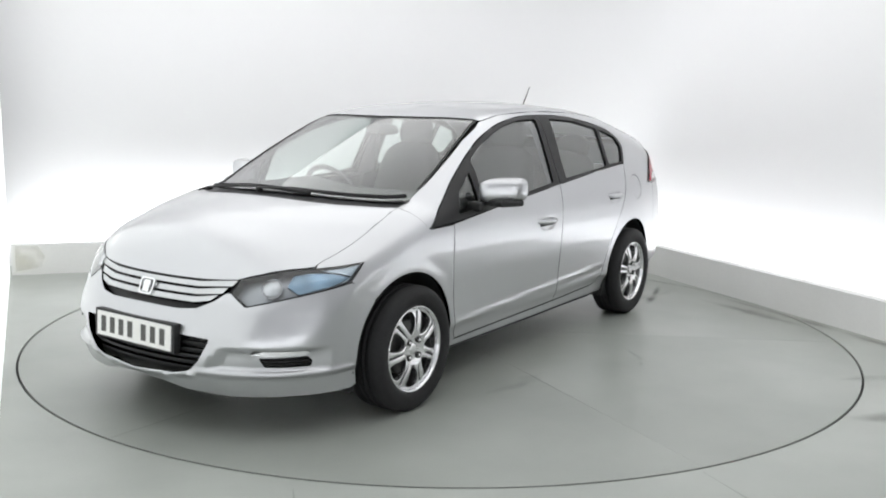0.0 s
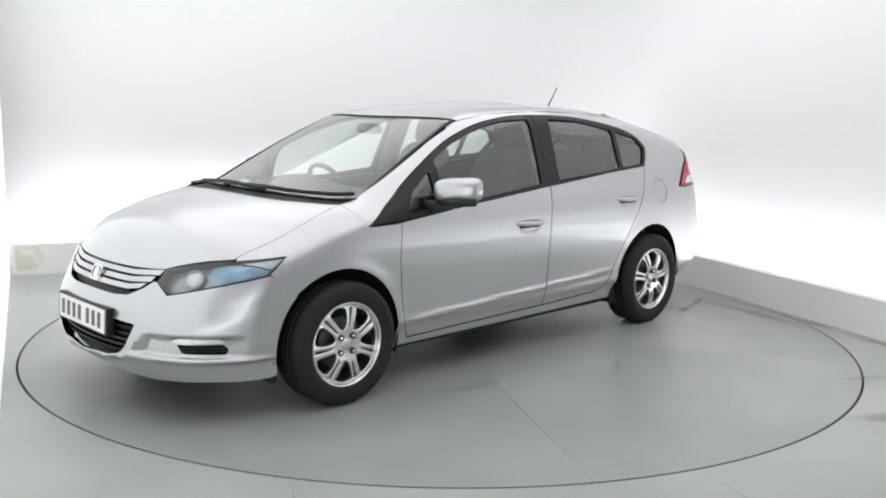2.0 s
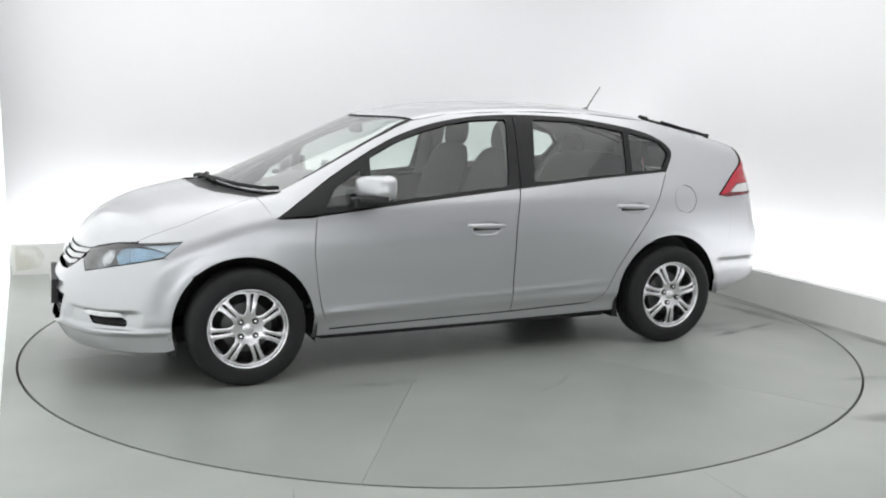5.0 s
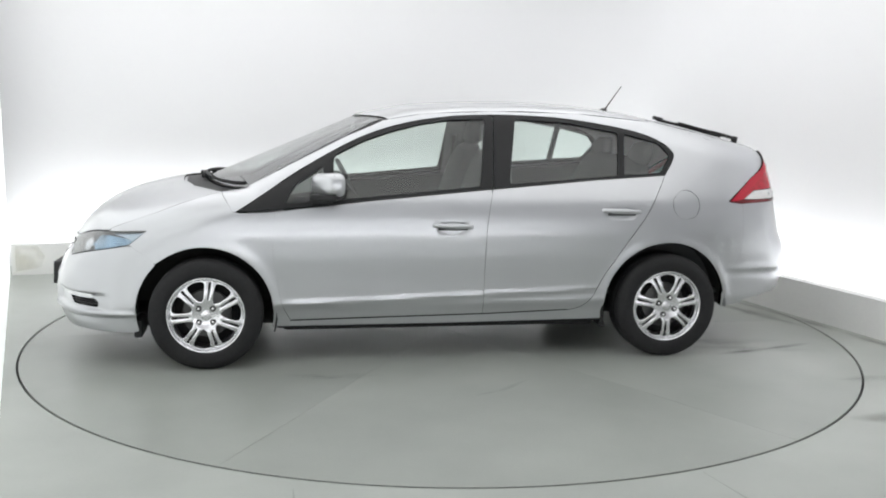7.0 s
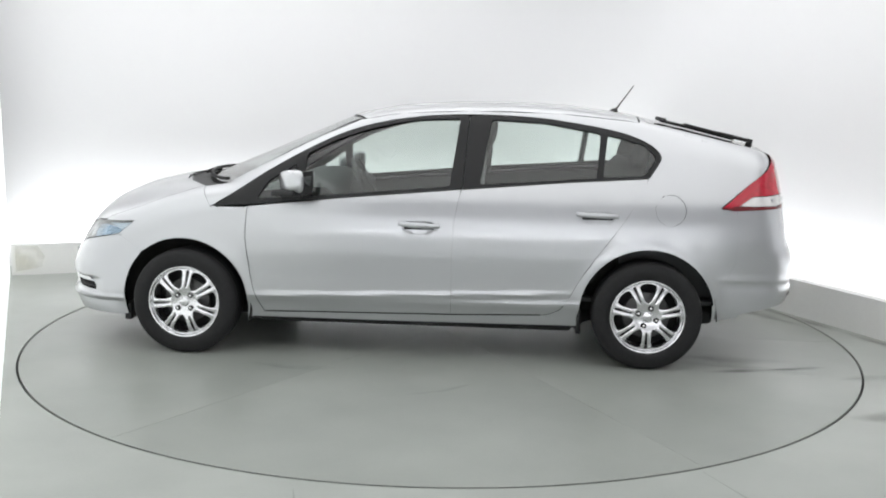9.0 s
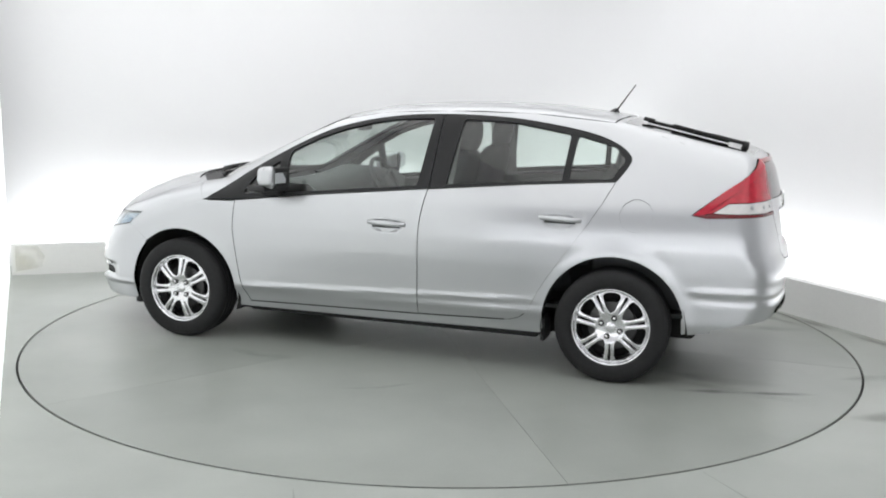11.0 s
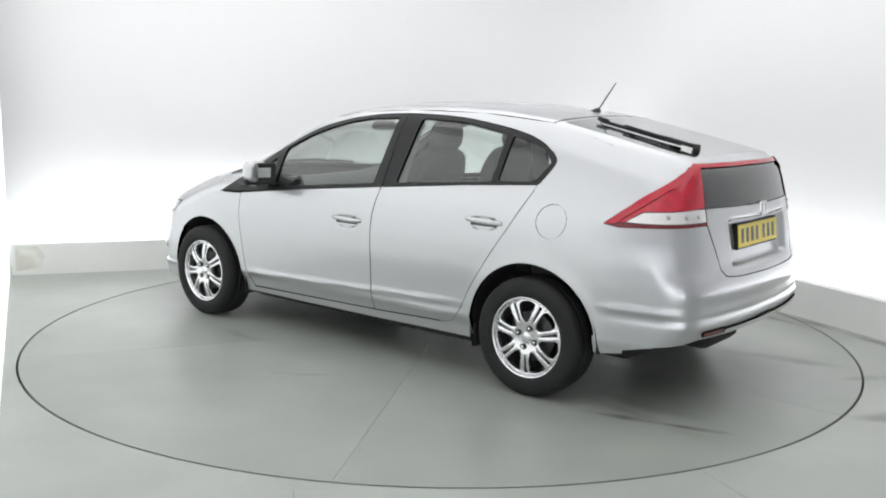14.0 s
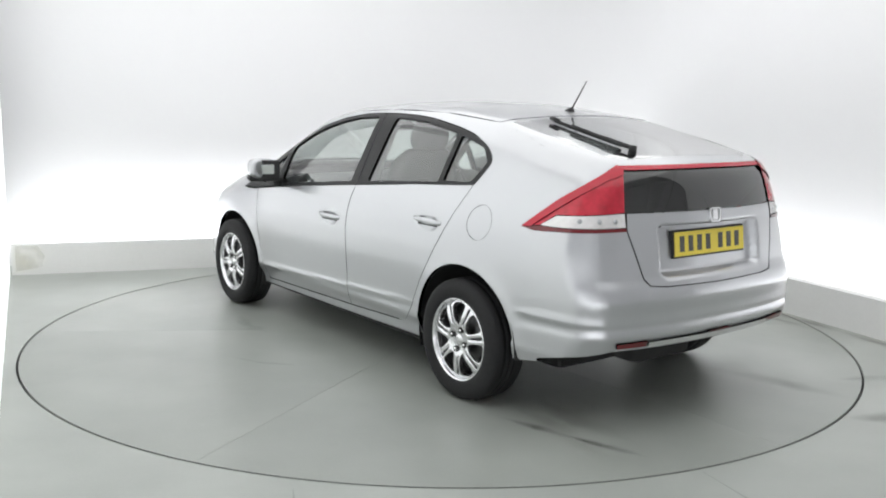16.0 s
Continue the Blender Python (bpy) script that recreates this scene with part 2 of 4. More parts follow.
# Brownish bands along the kerb's foot, then stains further forward.
for path, wide in (([(2.05, 1.28), (2.35, 0.72), (2.62, 0.12), (2.85, -0.40), (3.05, -0.85)], 0.10), ([(1.95, 1.05), (2.25, 0.55), (2.50, 0.10)], 0.12),
                   ([(1.85, -1.62), (2.15, -1.62), (2.45, -1.80), (2.80, -1.90)], 0.12), ([(2.15, -1.0), (2.45, -0.95), (2.7, -1.1)], 0.09)):
    streak("floor_patch", path, wide, 0.001, MARK2, FLOOR_OB, "faint brownish patch on the floor")
GAPW = 0.45
kerb_b = flat_prism("kerb_back", slab_on(CORNER_L, CORNER_B, 0.0, 0.09), 0, 0.25, KERB, "low off-white painted kerb hiding the strip light along the wall", "kerb")
flat_prism("kerb_side", slab_on(CORNER_B, CORNER_R, 0.0, 0.09), 0, 0.25, KERB, "low off-white painted kerb running beside the turntable", "kerb")

bm = bmesh.new()
d = (Vector(CORNER_B) - Vector(CORNER_L)).normalized()
corners = []
for a, z in ((0.03, 0.03), (0.22, 0.06), (0.25, 0.15), (0.20, 0.235), (0.03, 0.243)):
    p = Vector(CORNER_L) + d * a + Vector((d.y, -d.x)) * 0.002
    corners.append(bm.verts.new((p.x, p.y, z)))
bm.faces.new(corners)
part("stain", bm, YELLOWED, kerb_b, "yellowed patch at the kerb's end")


def cyclorama():
    """One white wall round two sides with a wide curved corner, and the flank beside the floor."""
    a, b, c = Vector(CORNER_L), Vector(CORNER_B), Vector(CORNER_R)

    def shift(p, q, off):
        d = (q - p).normalized()
        return Vector((-d.y, d.x)) * off
    o1, o2 = shift(a, b, GAPW), shift(b, c, GAPW)
    # meeting point of the two moved lines
    d1, d2 = (b - a).normalized(), (c - b).normalized()
    p1, p2 = a + o1, c + o2
    k = ((p2 - p1).x * d2.y - (p2 - p1).y * d2.x) / (d1.x * d2.y - d1.y * d2.x)
    corner = p1 + d1 * k
    r = 1.1
    line = [p1 - d1 * 0.4]
    for i in range(25):
        s = i / 24
        u, v, w = (1 - s) ** 2, 2 * s * (1 - s), s * s
        line.append((corner - d1 * r) * u + corner * v + (corner + d2 * r) * w)
    line.append(p2)
    bm = bmesh.new()
    tops = [(z, [bm.verts.new((p.x, p.y, z)) for p in line]) for z in (0.0, 3.6)]
    back = [[bm.verts.new((p.x + 0.08 * o1.normalized().x + 0.08 * o2.normalized().x, p.y + 0.08 * o1.normalized().y + 0.08 * o2.normalized().y, z)) for p in line] for z in (0.0, 3.6)]
    lo, hi = tops[0][1], tops[1][1]
    for i in range(len(line) - 1):
        bm.faces.new((lo[i], lo[i + 1], hi[i + 1], hi[i]))
        bm.faces.new((back[0][i], back[1][i], back[1][i + 1], back[0][i + 1]))
        bm.faces.new((hi[i], hi[i + 1], back[1][i + 1], back[1][i]))
    bmesh.ops.recalc_face_normals(bm, faces=bm.faces)
    return tagged(part("wall_back", smooth(bm), WALL, None), "seamless white curved studio wall washed by light from below", "wall", kind="structure")


cyclorama()
flat_prism("wall_flank", slab_on(CORNER_N, CORNER_L, 0.045, 0.14), 0, 3.6, WALL, "plain white studio wall beside the turntable floor", "wall")
# Added glow before the white wall, standing in for light washed onto it.
flat_prism("wall_glow_sheet", slab_on(CORNER_N, CORNER_L, 0.015, 0.04), 0.0, 3.0, WALL_GLOW, "tall white glowing sheet added before the wall to light the car", "light panel")
# the rest of the hall, which closes the place
for nm, (x0, y0, x1, y1) in (("wall_front", (-5.6, -7.10, 6.3, -7.0)), ("wall_left", (-5.6, -7.0, -5.5, 5.2)), ("wall_right", (6.2, -7.0, 6.3, 5.2)), ("wall_far", (-5.6, 5.2, 6.3, 5.3))):
    flat_prism(nm, [(x0, y0), (x1, y0), (x1, y1), (x0, y1)], 0, 3.6, WALL, "plain white painted wall of the studio hall", "wall")
flat_prism("ceiling", [(-5.6, -7.1), (6.3, -7.1), (6.3, 5.3), (-5.6, 5.3)], 3.6, 3.7, WALL, "plain white studio ceiling", "ceiling")


def turntable():
    """Six wedge plates with narrow joints, which turn together."""
    base = tagged(new("turntable"), "round glossy grey-green turntable set flush in the floor", "turntable")
    bm = bmesh.new()
    n, r, gap = 27, 2.492, 0.0008
    for zz in (0.0, -0.03):
        bm.verts.new((gap * 2, gap, zz))
        for k in range(n):
            a = math.radians(60 * k / (n - 1))
            d = gap / r
            a = min(max(a, d), math.radians(60) - d)
            bm.verts.new((r * math.cos(a), r * math.sin(a), zz))
    bm.verts.ensure_lookup_table()
    v = bm.verts
    bm.faces.new(v[:n + 1]), bm.faces.new(v[n + 1:][::-1])
    for i in range(n + 1):
        j = (i + 1) % (n + 1)
        bm.faces.new((v[i], v[j], v[n + 1 + j], v[n + 1 + i]))
    bmesh.ops.recalc_face_normals(bm, faces=bm.faces)
    first = part("plate", bm, DISC, base)
    for k in range(1, 6):
        ob = part("plate", first.data, DISC, base)
        ob.rotation_euler = (0, 0, math.radians(60 * k))
    bm = bmesh.new()
    bmesh.ops.create_circle(bm, cap_ends=True, radius=2.49, segments=96)
    bmesh.ops.translate(bm, vec=(0, 0, -0.006), verts=bm.verts)
    part("joint_bed", bm, JOINT, base)
    part("edge_gap", spin_gap(), GAP_SHADE, base, "dark gap round the disc")
    for path, wide, mat in (([(-1.50, 0.80), (-1.72, 0.745), (-1.92, 0.700)], 0.055, MARK), ([(-1.84, 0.715), (-2.02, 0.665), (-2.26, 0.590)], 0.050, MARK),
                            ([(-1.36, 0.60), (-1.62, 0.655), (-1.90, 0.705), (-2.30, 0.780)], 0.13, TRACK), ([(-1.45, -0.70), (-1.75, -0.77), (-2.05, -0.83), (-2.34, -0.89)], 0.13, TRACK),
                            ([(-1.30, 0.45), (-1.70, 0.52), (-2.10, 0.50)], 0.16, TRACK)):
        streak("tyre_mark", path, wide, 0.0012 if mat is MARK else 0.0006, mat, base, "faint dark tyre mark")
    for path, wide in (([(0.10, 1.42), (-0.10, 1.33), (-0.30, 1.14)], 0.035), ([(1.0, 0.95), (0.75, 1.02), (0.45, 1.0)], 0.09)):
        streak("scuff", path, wide, 0.0015, SCUFF, base, "faint scuff")
    return base


def spin_gap():
    bm = bmesh.new()
    n = 160
    a = [bm.verts.new((2.491 * math.cos(k * math.tau / n), 2.491 * math.sin(k * math.tau / n), -0.012)) for k in range(n)]
    b = [bm.verts.new((2.507 * math.cos(k * math.tau / n), 2.507 * math.sin(k * math.tau / n), -0.012)) for k in range(n)]
    for k in range(n):
        bm.faces.new((a[k], b[k], b[(k + 1) % n], a[(k + 1) % n]))
    return bm


TABLE = turntable()

# ---- the shape of the car: x to its front, y to its left, z up, from the middle of the wheelbase on the ground ----
AXLE = 1.303


def table(pairs, soft):
    """A smooth function through (at, value) pairs, rounded over soft metres."""
    xs, ys = zip(*pairs)
    at = np.arange(xs[0] - 0.6, xs[-1] + 0.6, 0.004)
    raw = np.interp(at, xs, ys)
    raw = np.where(at < xs[0], ys[0] + (at - xs[0]) * (ys[1] - ys[0]) / (xs[1] - xs[0]), raw)
    raw = np.where(at > xs[-1], ys[-1] + (at - xs[-1]) * (ys[-1] - ys[-2]) / (xs[-1] - xs[-2]), raw)
    n = max(1, int(soft / 0.004))
    w = np.exp(-0.5 * (np.arange(-3 * n, 3 * n + 1) / n) ** 2)
    padded = np.concatenate([raw[0] + (np.arange(-3 * n, 0)) * (raw[1] - raw[0]), raw, raw[-1] + np.arange(1, 3 * n + 1) * (raw[-1] - raw[-2])])
    vals = np.convolve(padded, w / w.sum(), "valid")
    return lambda v: np.interp(v, at, vals)


TOP = table([(-2.20, 1.155), (-2.02, 1.212), (-1.55, 1.328), (-1.20, 1.404), (-0.85, 1.444), (-0.50, 1.458), (-0.15, 1.450), (0.15, 1.428),
             (0.43, 1.372), (1.33, 0.990), (1.55, 0.968), (1.75, 0.922), (1.95, 0.836), (2.06, 0.755), (2.12, 0.68)], 0.035)
BOW = table([(-2.2, 0.05), (-1.5, 0.08), (-0.5, 0.0), (0.2, 0.08), (0.45, 0.22), (1.3, 0.62), (1.7, 0.48), (2.1, 0.25)], 0.10)
CROWN = table([(-2.2, 0.08), (-1.6, 0.135), (-0.9, 0.12), (0.2, 0.12), (0.6, 0.06), (1.3, 0.06), (1.6, 0.09), (2.1, 0.07)], 0.12)
WIDTH = table([(-2.2, 0.722), (-1.95, 0.770), (-1.65, 0.815), (-1.3, 0.840), (-0.9, 0.842), (0.5, 0.846), (1.0, 0.846), (1.35, 0.845), (1.7, 0.825), (2.1, 0.76)], 0.08)
FLANK = table([(0.50, 0.0), (0.62, 0.0), (0.72, 0.0), (0.82, -0.006), (0.90, -0.022), (0.97, -0.050), (1.10, -0.105), (1.25, -0.170), (1.40, -0.240)], 0.022)
TUCK = table([(0.10, -0.080), (0.20, -0.064), (0.29, -0.044), (0.335, -0.018), (0.37, -0.020), (0.47, -0.015), (0.60, -0.005), (0.72, 0.0), (0.9, 0.0)], 0.014)
MIDDLE = table([(-2.1, 0.30), (-1.70, 0.35), (-1.0, 1.0), (0.95, 1.0), (1.65, 0.35), (2.1, 0.30)], 0.06)
NOSE = table([(0.10, 2.09), (0.20, 2.17), (0.28, 2.20), (0.36, 2.21), (0.46, 2.205), (0.56, 2.172), (0.66, 2.12), (0.76, 2.07), (0.9, 1.96)], 0.02)
TAIL = table([(0.15, -2.02), (0.28, -2.08), (0.38, -2.15), (0.46, -2.180), (0.50, -2.168), (0.60, -2.188), (0.655, -2.180), (0.70, -2.160), (0.80, -2.150), (0.95, -2.125), (1.18, -2.065), (1.30, -2.03)], 0.012)


def smax(a, b, k):
    h = np.maximum(k - np.abs(a - b), 0) / k
    return np.maximum(a, b) + h * h * k / 4


def skin(x, y, z):
    """Below nought inside the car's body, above it outside."""
    y = np.abs(y)
    side = y - WIDTH(x) - FLANK(z) - TUCK(z) * MIDDLE(x)
    xe = x + BOW(x) * y * y
    slope = (TOP(xe + 0.01) - TOP(xe - 0.01)) / 0.02
    top = (z - TOP(xe) + CROWN(x) * y * y) / np.sqrt(1 + slope * slope)
    low = np.clip((0.66 - z) / 0.12, 0, 1)
    front = x - NOSE(z) + (0.25 + 0.05 * low) * y * y + 0.30 * y ** 4
    up = np.clip((z - 0.42) / 0.50, 0, 1)
    rear = TAIL(z) + (0.10 + 0.10 * up * up * (3 - 2 * up)) * y * y + 0.13 * y ** 4 - x
    f = smax(side, top, 0.11)
    f = smax(f, front, 0.14)
    return smax(f, rear, 0.10)


def root(f, lo, hi):
    """Where f turns from below nought at lo to above it at hi."""
    lo, hi = lo + np.zeros_like(hi), hi + np.zeros_like(lo)
    for _ in range(26):
        mid = (lo + hi) / 2
        inside = f(mid) < 0
        lo, hi = np.where(inside, mid, lo), np.where(inside, hi, mid)
    return lo


FRONT_X, REAR_X = 1.30, -1.30


def on_skin(kind, u, v):
    """Points of the body: side (x, z), top (x, y), front and rear (degrees round an upright axis / 50, z)."""
    u, v = np.asarray(u, float), np.asarray(v, float)
    o = np.zeros_like(u)
    if kind == "side":
        return np.stack([u, root(lambda s: skin(u, s, v), o, o + 1.1), v], -1)
    if kind == "top":
        return np.stack([u, v, root(lambda s: skin(u, v, s), o + 0.62, o + 1.7)], -1)
    a = np.radians(u * 50)
    x0, sg = (FRONT_X, 1) if kind == "front" else (REAR_X, -1)
    r = root(lambda s: skin(x0 + sg * s * np.cos(a), s * np.sin(a), v), o, o + 1.6)
    return np.stack([x0 + sg * r * np.cos(a), r * np.sin(a), v], -1)


def skin_normal(p):
    e = 0.008
    x, y, z = p[..., 0], p[..., 1], p[..., 2]
    n = np.stack([skin(x + e, y, z) - skin(x - e, y, z), skin(x, y + e, z) - skin(x, y - e, z), skin(x, y, z + e) - skin(x, y, z - e)], -1)
    return n / np.maximum(np.linalg.norm(n, axis=-1, keepdims=True), 1e-9)


def inside(poly, p):
    """Which of the points p lie inside the outline."""
    a, b = poly, np.roll(poly, -1, 0)
    hit = np.zeros(len(p), bool)
    for (x0, y0), (x1, y1) in zip(a, b):
        if y0 != y1:
            hit ^= ((y0 > p[:, 1]) != (y1 > p[:, 1])) & (p[:, 0] < (x1 - x0) * (p[:, 1] - y0) / (y1 - y0) + x0)
    return hit


def dense(poly, step):
    out = []
    for a, b in zip(poly, poly[1:] + poly[:1]):
        n = max(1, int(math.hypot(b[0] - a[0], b[1] - a[1]) / step))
        out += [(a[0] + (b[0] - a[0]) * k / n, a[1] + (b[1] - a[1]) * k / n) for k in range(n)]
    return out


def spl(pts, n=6):
    """A curve through points, its ends kept."""
    out = []
    for i in range(len(pts) - 1):
        p0, p1, p2, p3 = (np.array(pts[min(max(i + k, 0), len(pts) - 1)]) for k in (-1, 0, 1, 2))
        for k in range(n):
            s = k / n
            out.append(tuple(0.5 * (2 * p1 + (p2 - p0) * s + (2 * p0 - 5 * p1 + 4 * p2 - p3) * s * s + (3 * p1 - p0 - 3 * p2 + p3) * s ** 3)))
    return out + [tuple(pts[-1])]


def rounded(poly, r, n=4):
    """An outline with its corners rounded."""
    out = []
    for i, p in enumerate(poly):
        p, a, b = Vector(p), Vector(poly[i - 1]), Vector(poly[(i + 1) % len(poly)])
        da, db = (a - p), (b - p)
        k = min(r, da.length * 0.45, db.length * 0.45)
        s, e = p + da.normalized() * k, p + db.normalized() * k
        for j in range(n + 1):
            t = j / n
            q = s * (1 - t) ** 2 + p * 2 * t * (1 - t) + e * t * t
            out.append((q.x, q.y))
    return out


def panel_mesh(name, kind, poly, holes=(), off=0.0, depth=0.014, step=0.035, right=False, shape=None):
    """A sheet that follows the body inside an outline, with turned-in edges. right: the mirrored one. shape: height above the body at a point."""
    from_uv = [dense(list(q), step * 0.6) for q in (poly, *holes)]
    loops, pts, edges = [], [], []
    for q in from_uv:
        s = len(pts)
        pts += q
        loops.append(list(range(s, len(pts))))
        edges += [(s + i, s + (i + 1) % len(q)) for i in range(len(q))]
    arr = [np.array(q) for q in from_uv]
    lo, hi = arr[0].min(0), arr[0].max(0)
    gx, gy = np.meshgrid(np.arange(lo[0], hi[0], step), np.arange(lo[1], hi[1], step * 0.87))
    gx = gx + (np.arange(gx.shape[0]) % 2)[:, None] * step / 2
    grid = np.stack([gx.ravel(), gy.ravel()], -1)
    keep = inside(arr[0], grid)
    for h in arr[1:]:
        keep &= ~inside(h, grid)
    border = np.array(pts)
    grid = grid[keep]
    if len(grid):
        d = np.min(((grid[:, None, :] - border[None]) ** 2).sum(-1), 1)
        grid = grid[d > (step * 0.45) ** 2]
    every = [Vector(p) for p in pts] + [Vector(p) for p in grid.tolist()]
    vs, _, tris, ov, _, _ = delaunay_2d_cdt(every, edges, [], 0, 1e-7)
    uv = np.array([(v.x, v.y) for v in vs])
    mid = np.array([uv[list(f)].mean(0) for f in tris])
    good = inside(arr[0], mid)
    for h in arr[1:]:
        good &= ~inside(h, mid)
    tris = [f for f, g in zip(tris, good) if g]
    p = on_skin(kind, uv[:, 0], uv[:, 1])
    n = skin_normal(p)
    p = p + n * off
    if shape:
        e = 0.003
        slope = np.stack([(shape(p + d) - shape(p - d)) / (2 * e) for d in (np.eye(3) * e)], -1)
        slope -= (slope * n).sum(-1, keepdims=True) * n
        p = p + n * shape(p)[:, None]
        n = n - slope
        n /= np.linalg.norm(n, axis=-1, keepdims=True)
    # new number of each outline point
    where = {}
    for i, old in enumerate(ov):
        for o in old:
            where[o] = i
    used = {}
    verts, norms, faces = [], [], []

    def vert(q, m):
        verts.append(q), norms.append(m)
        return len(verts) - 1

    for f in tris:
        for i in f:
            if i not in used:
                used[i] = vert(p[i], n[i])
        a, b, c = (p[i] for i in f)
        if np.dot(np.cross(b - a, c - a), n[f[0]]) < 0:
            f = f[::-1]
        faces.append([used[i] for i in f])
    if depth:
        for loop in loops:
            ids = [where[i] for i in loop if i in where]
            for a, b in zip(ids, ids[1:] + ids[:1]):
                if a == b or a not in used or b not in used:
                    continue
                side = np.cross(p[b] - p[a], n[a])
                side /= max(np.linalg.norm(side), 1e-9)
                q = [vert(p[a], side), vert(p[b], side), vert(p[b] - n[b] * depth, side), vert(p[a] - n[a] * depth, side)]
                faces.append(q)
    verts, norms = np.array(verts), np.array(norms)
    if right:
        verts, norms = verts * (1, -1, 1), norms * (1, -1, 1)
        faces = [f[::-1] for f in faces]
    mesh = bpy.data.meshes.new(name)
    mesh.from_pydata(verts.tolist(), [], faces)
    mesh.polygons.foreach_set("use_smooth", [True] * len(faces))
    mesh.normals_split_custom_set_from_vertices(norms.tolist())
    return mesh


def arch(cx, cz, r, a0, a1, n=28):
    return [(cx + r * math.cos(math.radians(a0 + (a1 - a0) * k / n)), cz + r * math.sin(math.radians(a0 + (a1 - a0) * k / n))) for k in range(n + 1)]


CAR = tagged(new("car"), "silver five-door hatchback car parked on the turntable", "car")


def to_round(x, y, x0):
    """Degrees / 50 round the front or rear upright axis."""
    return math.degrees(math.atan2(y, abs(x - x0))) / 50


def top_edge(pts):
    """(x, z) on the body above the given (x, y)."""
    p = on_skin("top", [q[0] for q in pts], [q[1] for q in pts])
    return [(float(a[0]), float(a[2])) for a in p]


def plan_edge(us, zs):
    """(x, y) of the nose at given turns and heights."""
    p = on_skin("front", us, zs)
    return [(float(a[0]), float(a[1])) for a in p]


def both(kind, half):
    """An outline over both halves from its left half, which runs from the middle to the middle."""
    return half + [((-u, v) if kind != "top" else (u, -v)) for u, v in reversed(half)]


def pair(name, kind, poly, mat, parent, label="", **kw):
    """The left and the right one of a sheet on the body."""
    made = []
    for r in (False, True):
        p = parent[int(r)] if isinstance(parent, list) else parent
        made.append(part(name, panel_mesh(name, kind, poly, right=r, **kw), mat, p, label))
    return made


# --- outlines, (x, z) on the side ---
BELT = [(1.125, 0.850), (0.89, 0.864), (0.40, 0.913), (-0.265, 0.973), (-0.83, 1.023), (-1.290, 1.054)]
ROOF_ARC = spl([(1.125, 0.850), (0.97, 0.950), (0.82, 1.050), (0.59, 1.180), (0.405, 1.265), (0.20, 1.325), (0.0, 1.357), (-0.15, 1.370), (-0.385, 1.375), (-0.68, 1.363),
                (-0.95, 1.328), (-1.15, 1.288), (-1.272, 1.242), (-1.338, 1.195), (-1.352, 1.150), (-1.290, 1.054)], 4)
DOOR_FRONT = spl([(0.929, 0.853), (0.942, 0.70), (0.936, 0.60), (0.912, 0.42), (0.886, 0.32), (0.852, 0.252)], 4)
DOOR_MID = spl([(-0.262, 0.968), (-0.228, 0.77), (-0.220, 0.50), (-0.219, 0.268)], 4)
DOOR_REAR = spl([(-1.280, 1.046), (-1.168, 0.846), (-1.025, 0.641), (-0.924, 0.490), (-0.855, 0.36), (-0.80, 0.302), (-0.73, 0.279)], 4)
F_ARCH = arch(AXLE + 0.006, 0.296, 0.367, 194, -14)
R_ARCH = arch(-AXLE + 0.004, 0.300, 0.371, 192, -14)


HANDLES = ((-0.036, 0.768), (-1.010, 0.848))


def relief(p):
    """Creases of the flanks and the lips round the wheel arches."""
    x, y, z = p[:, 0], np.abs(p[:, 1]), p[:, 2]
    low = z - 0.343 - (0.86 - x) * 0.036
    door = 0.0045 * np.exp(-(low / 0.014) ** 2) - 0.003 * np.exp(-((low + 0.034) / 0.020) ** 2)
    h = door * np.clip((0.90 - x) / 0.10, 0, 1) * np.clip((x + 0.93) / 0.25, 0, 1)
    rear = np.exp(-((z - 0.512) / 0.015) ** 2) - 0.8 * np.exp(-((z - 0.475) / 0.024) ** 2)
    h = h + 0.0045 * rear * np.clip((-1.66 - x) / 0.10, 0, 1)
    for cx, r in ((AXLE + 0.006, 0.367), (-AXLE + 0.004, 0.371)):
        d = np.hypot(x - cx, z - 0.298)
        h = h + 0.006 * np.exp(-((d - r) / 0.040) ** 2) * np.clip((y - 0.6) / 0.1, 0, 1) * np.clip((z - 0.2) / 0.15, 0, 1)
    for hx, hz in HANDLES:
        d = np.sqrt(((x - hx) / 0.088) ** 2 + ((z - hz + 0.010) / 0.034) ** 2)
        k = np.clip((1.15 - d) / 0.55, 0, 1)
        h = h - 0.016 * k * k * (3 - 2 * k) * (y > 0.6)
    return h


def shifted(line, dx, dz=0.0):
    return [(x + dx, z + dz) for x, z in line]


# the body side with sill, rear quarter, roof rail and windscreen pillar
rail = top_edge([(-1.96, 0.535), (-1.70, 0.548), (-1.24, 0.562), (-0.8, 0.566), (-0.3, 0.566), (0.1, 0.568), (0.33, 0.580), (0.55, 0.618), (0.75, 0.650), (0.95, 0.668), (1.10, 0.684), (1.213, 0.697)])
fuel = arch(-1.403, 0.885, 0.084, 0, 346, 30)
lamp_top = [(float(q[0]), float(q[2]) + 0.004) for q in on_skin("rear", [1.292, 1.17, 1.06, 0.975, 0.90, 0.82, 0.76], [0.900, 0.968, 1.028, 1.071, 1.108, 1.146, 1.178])]
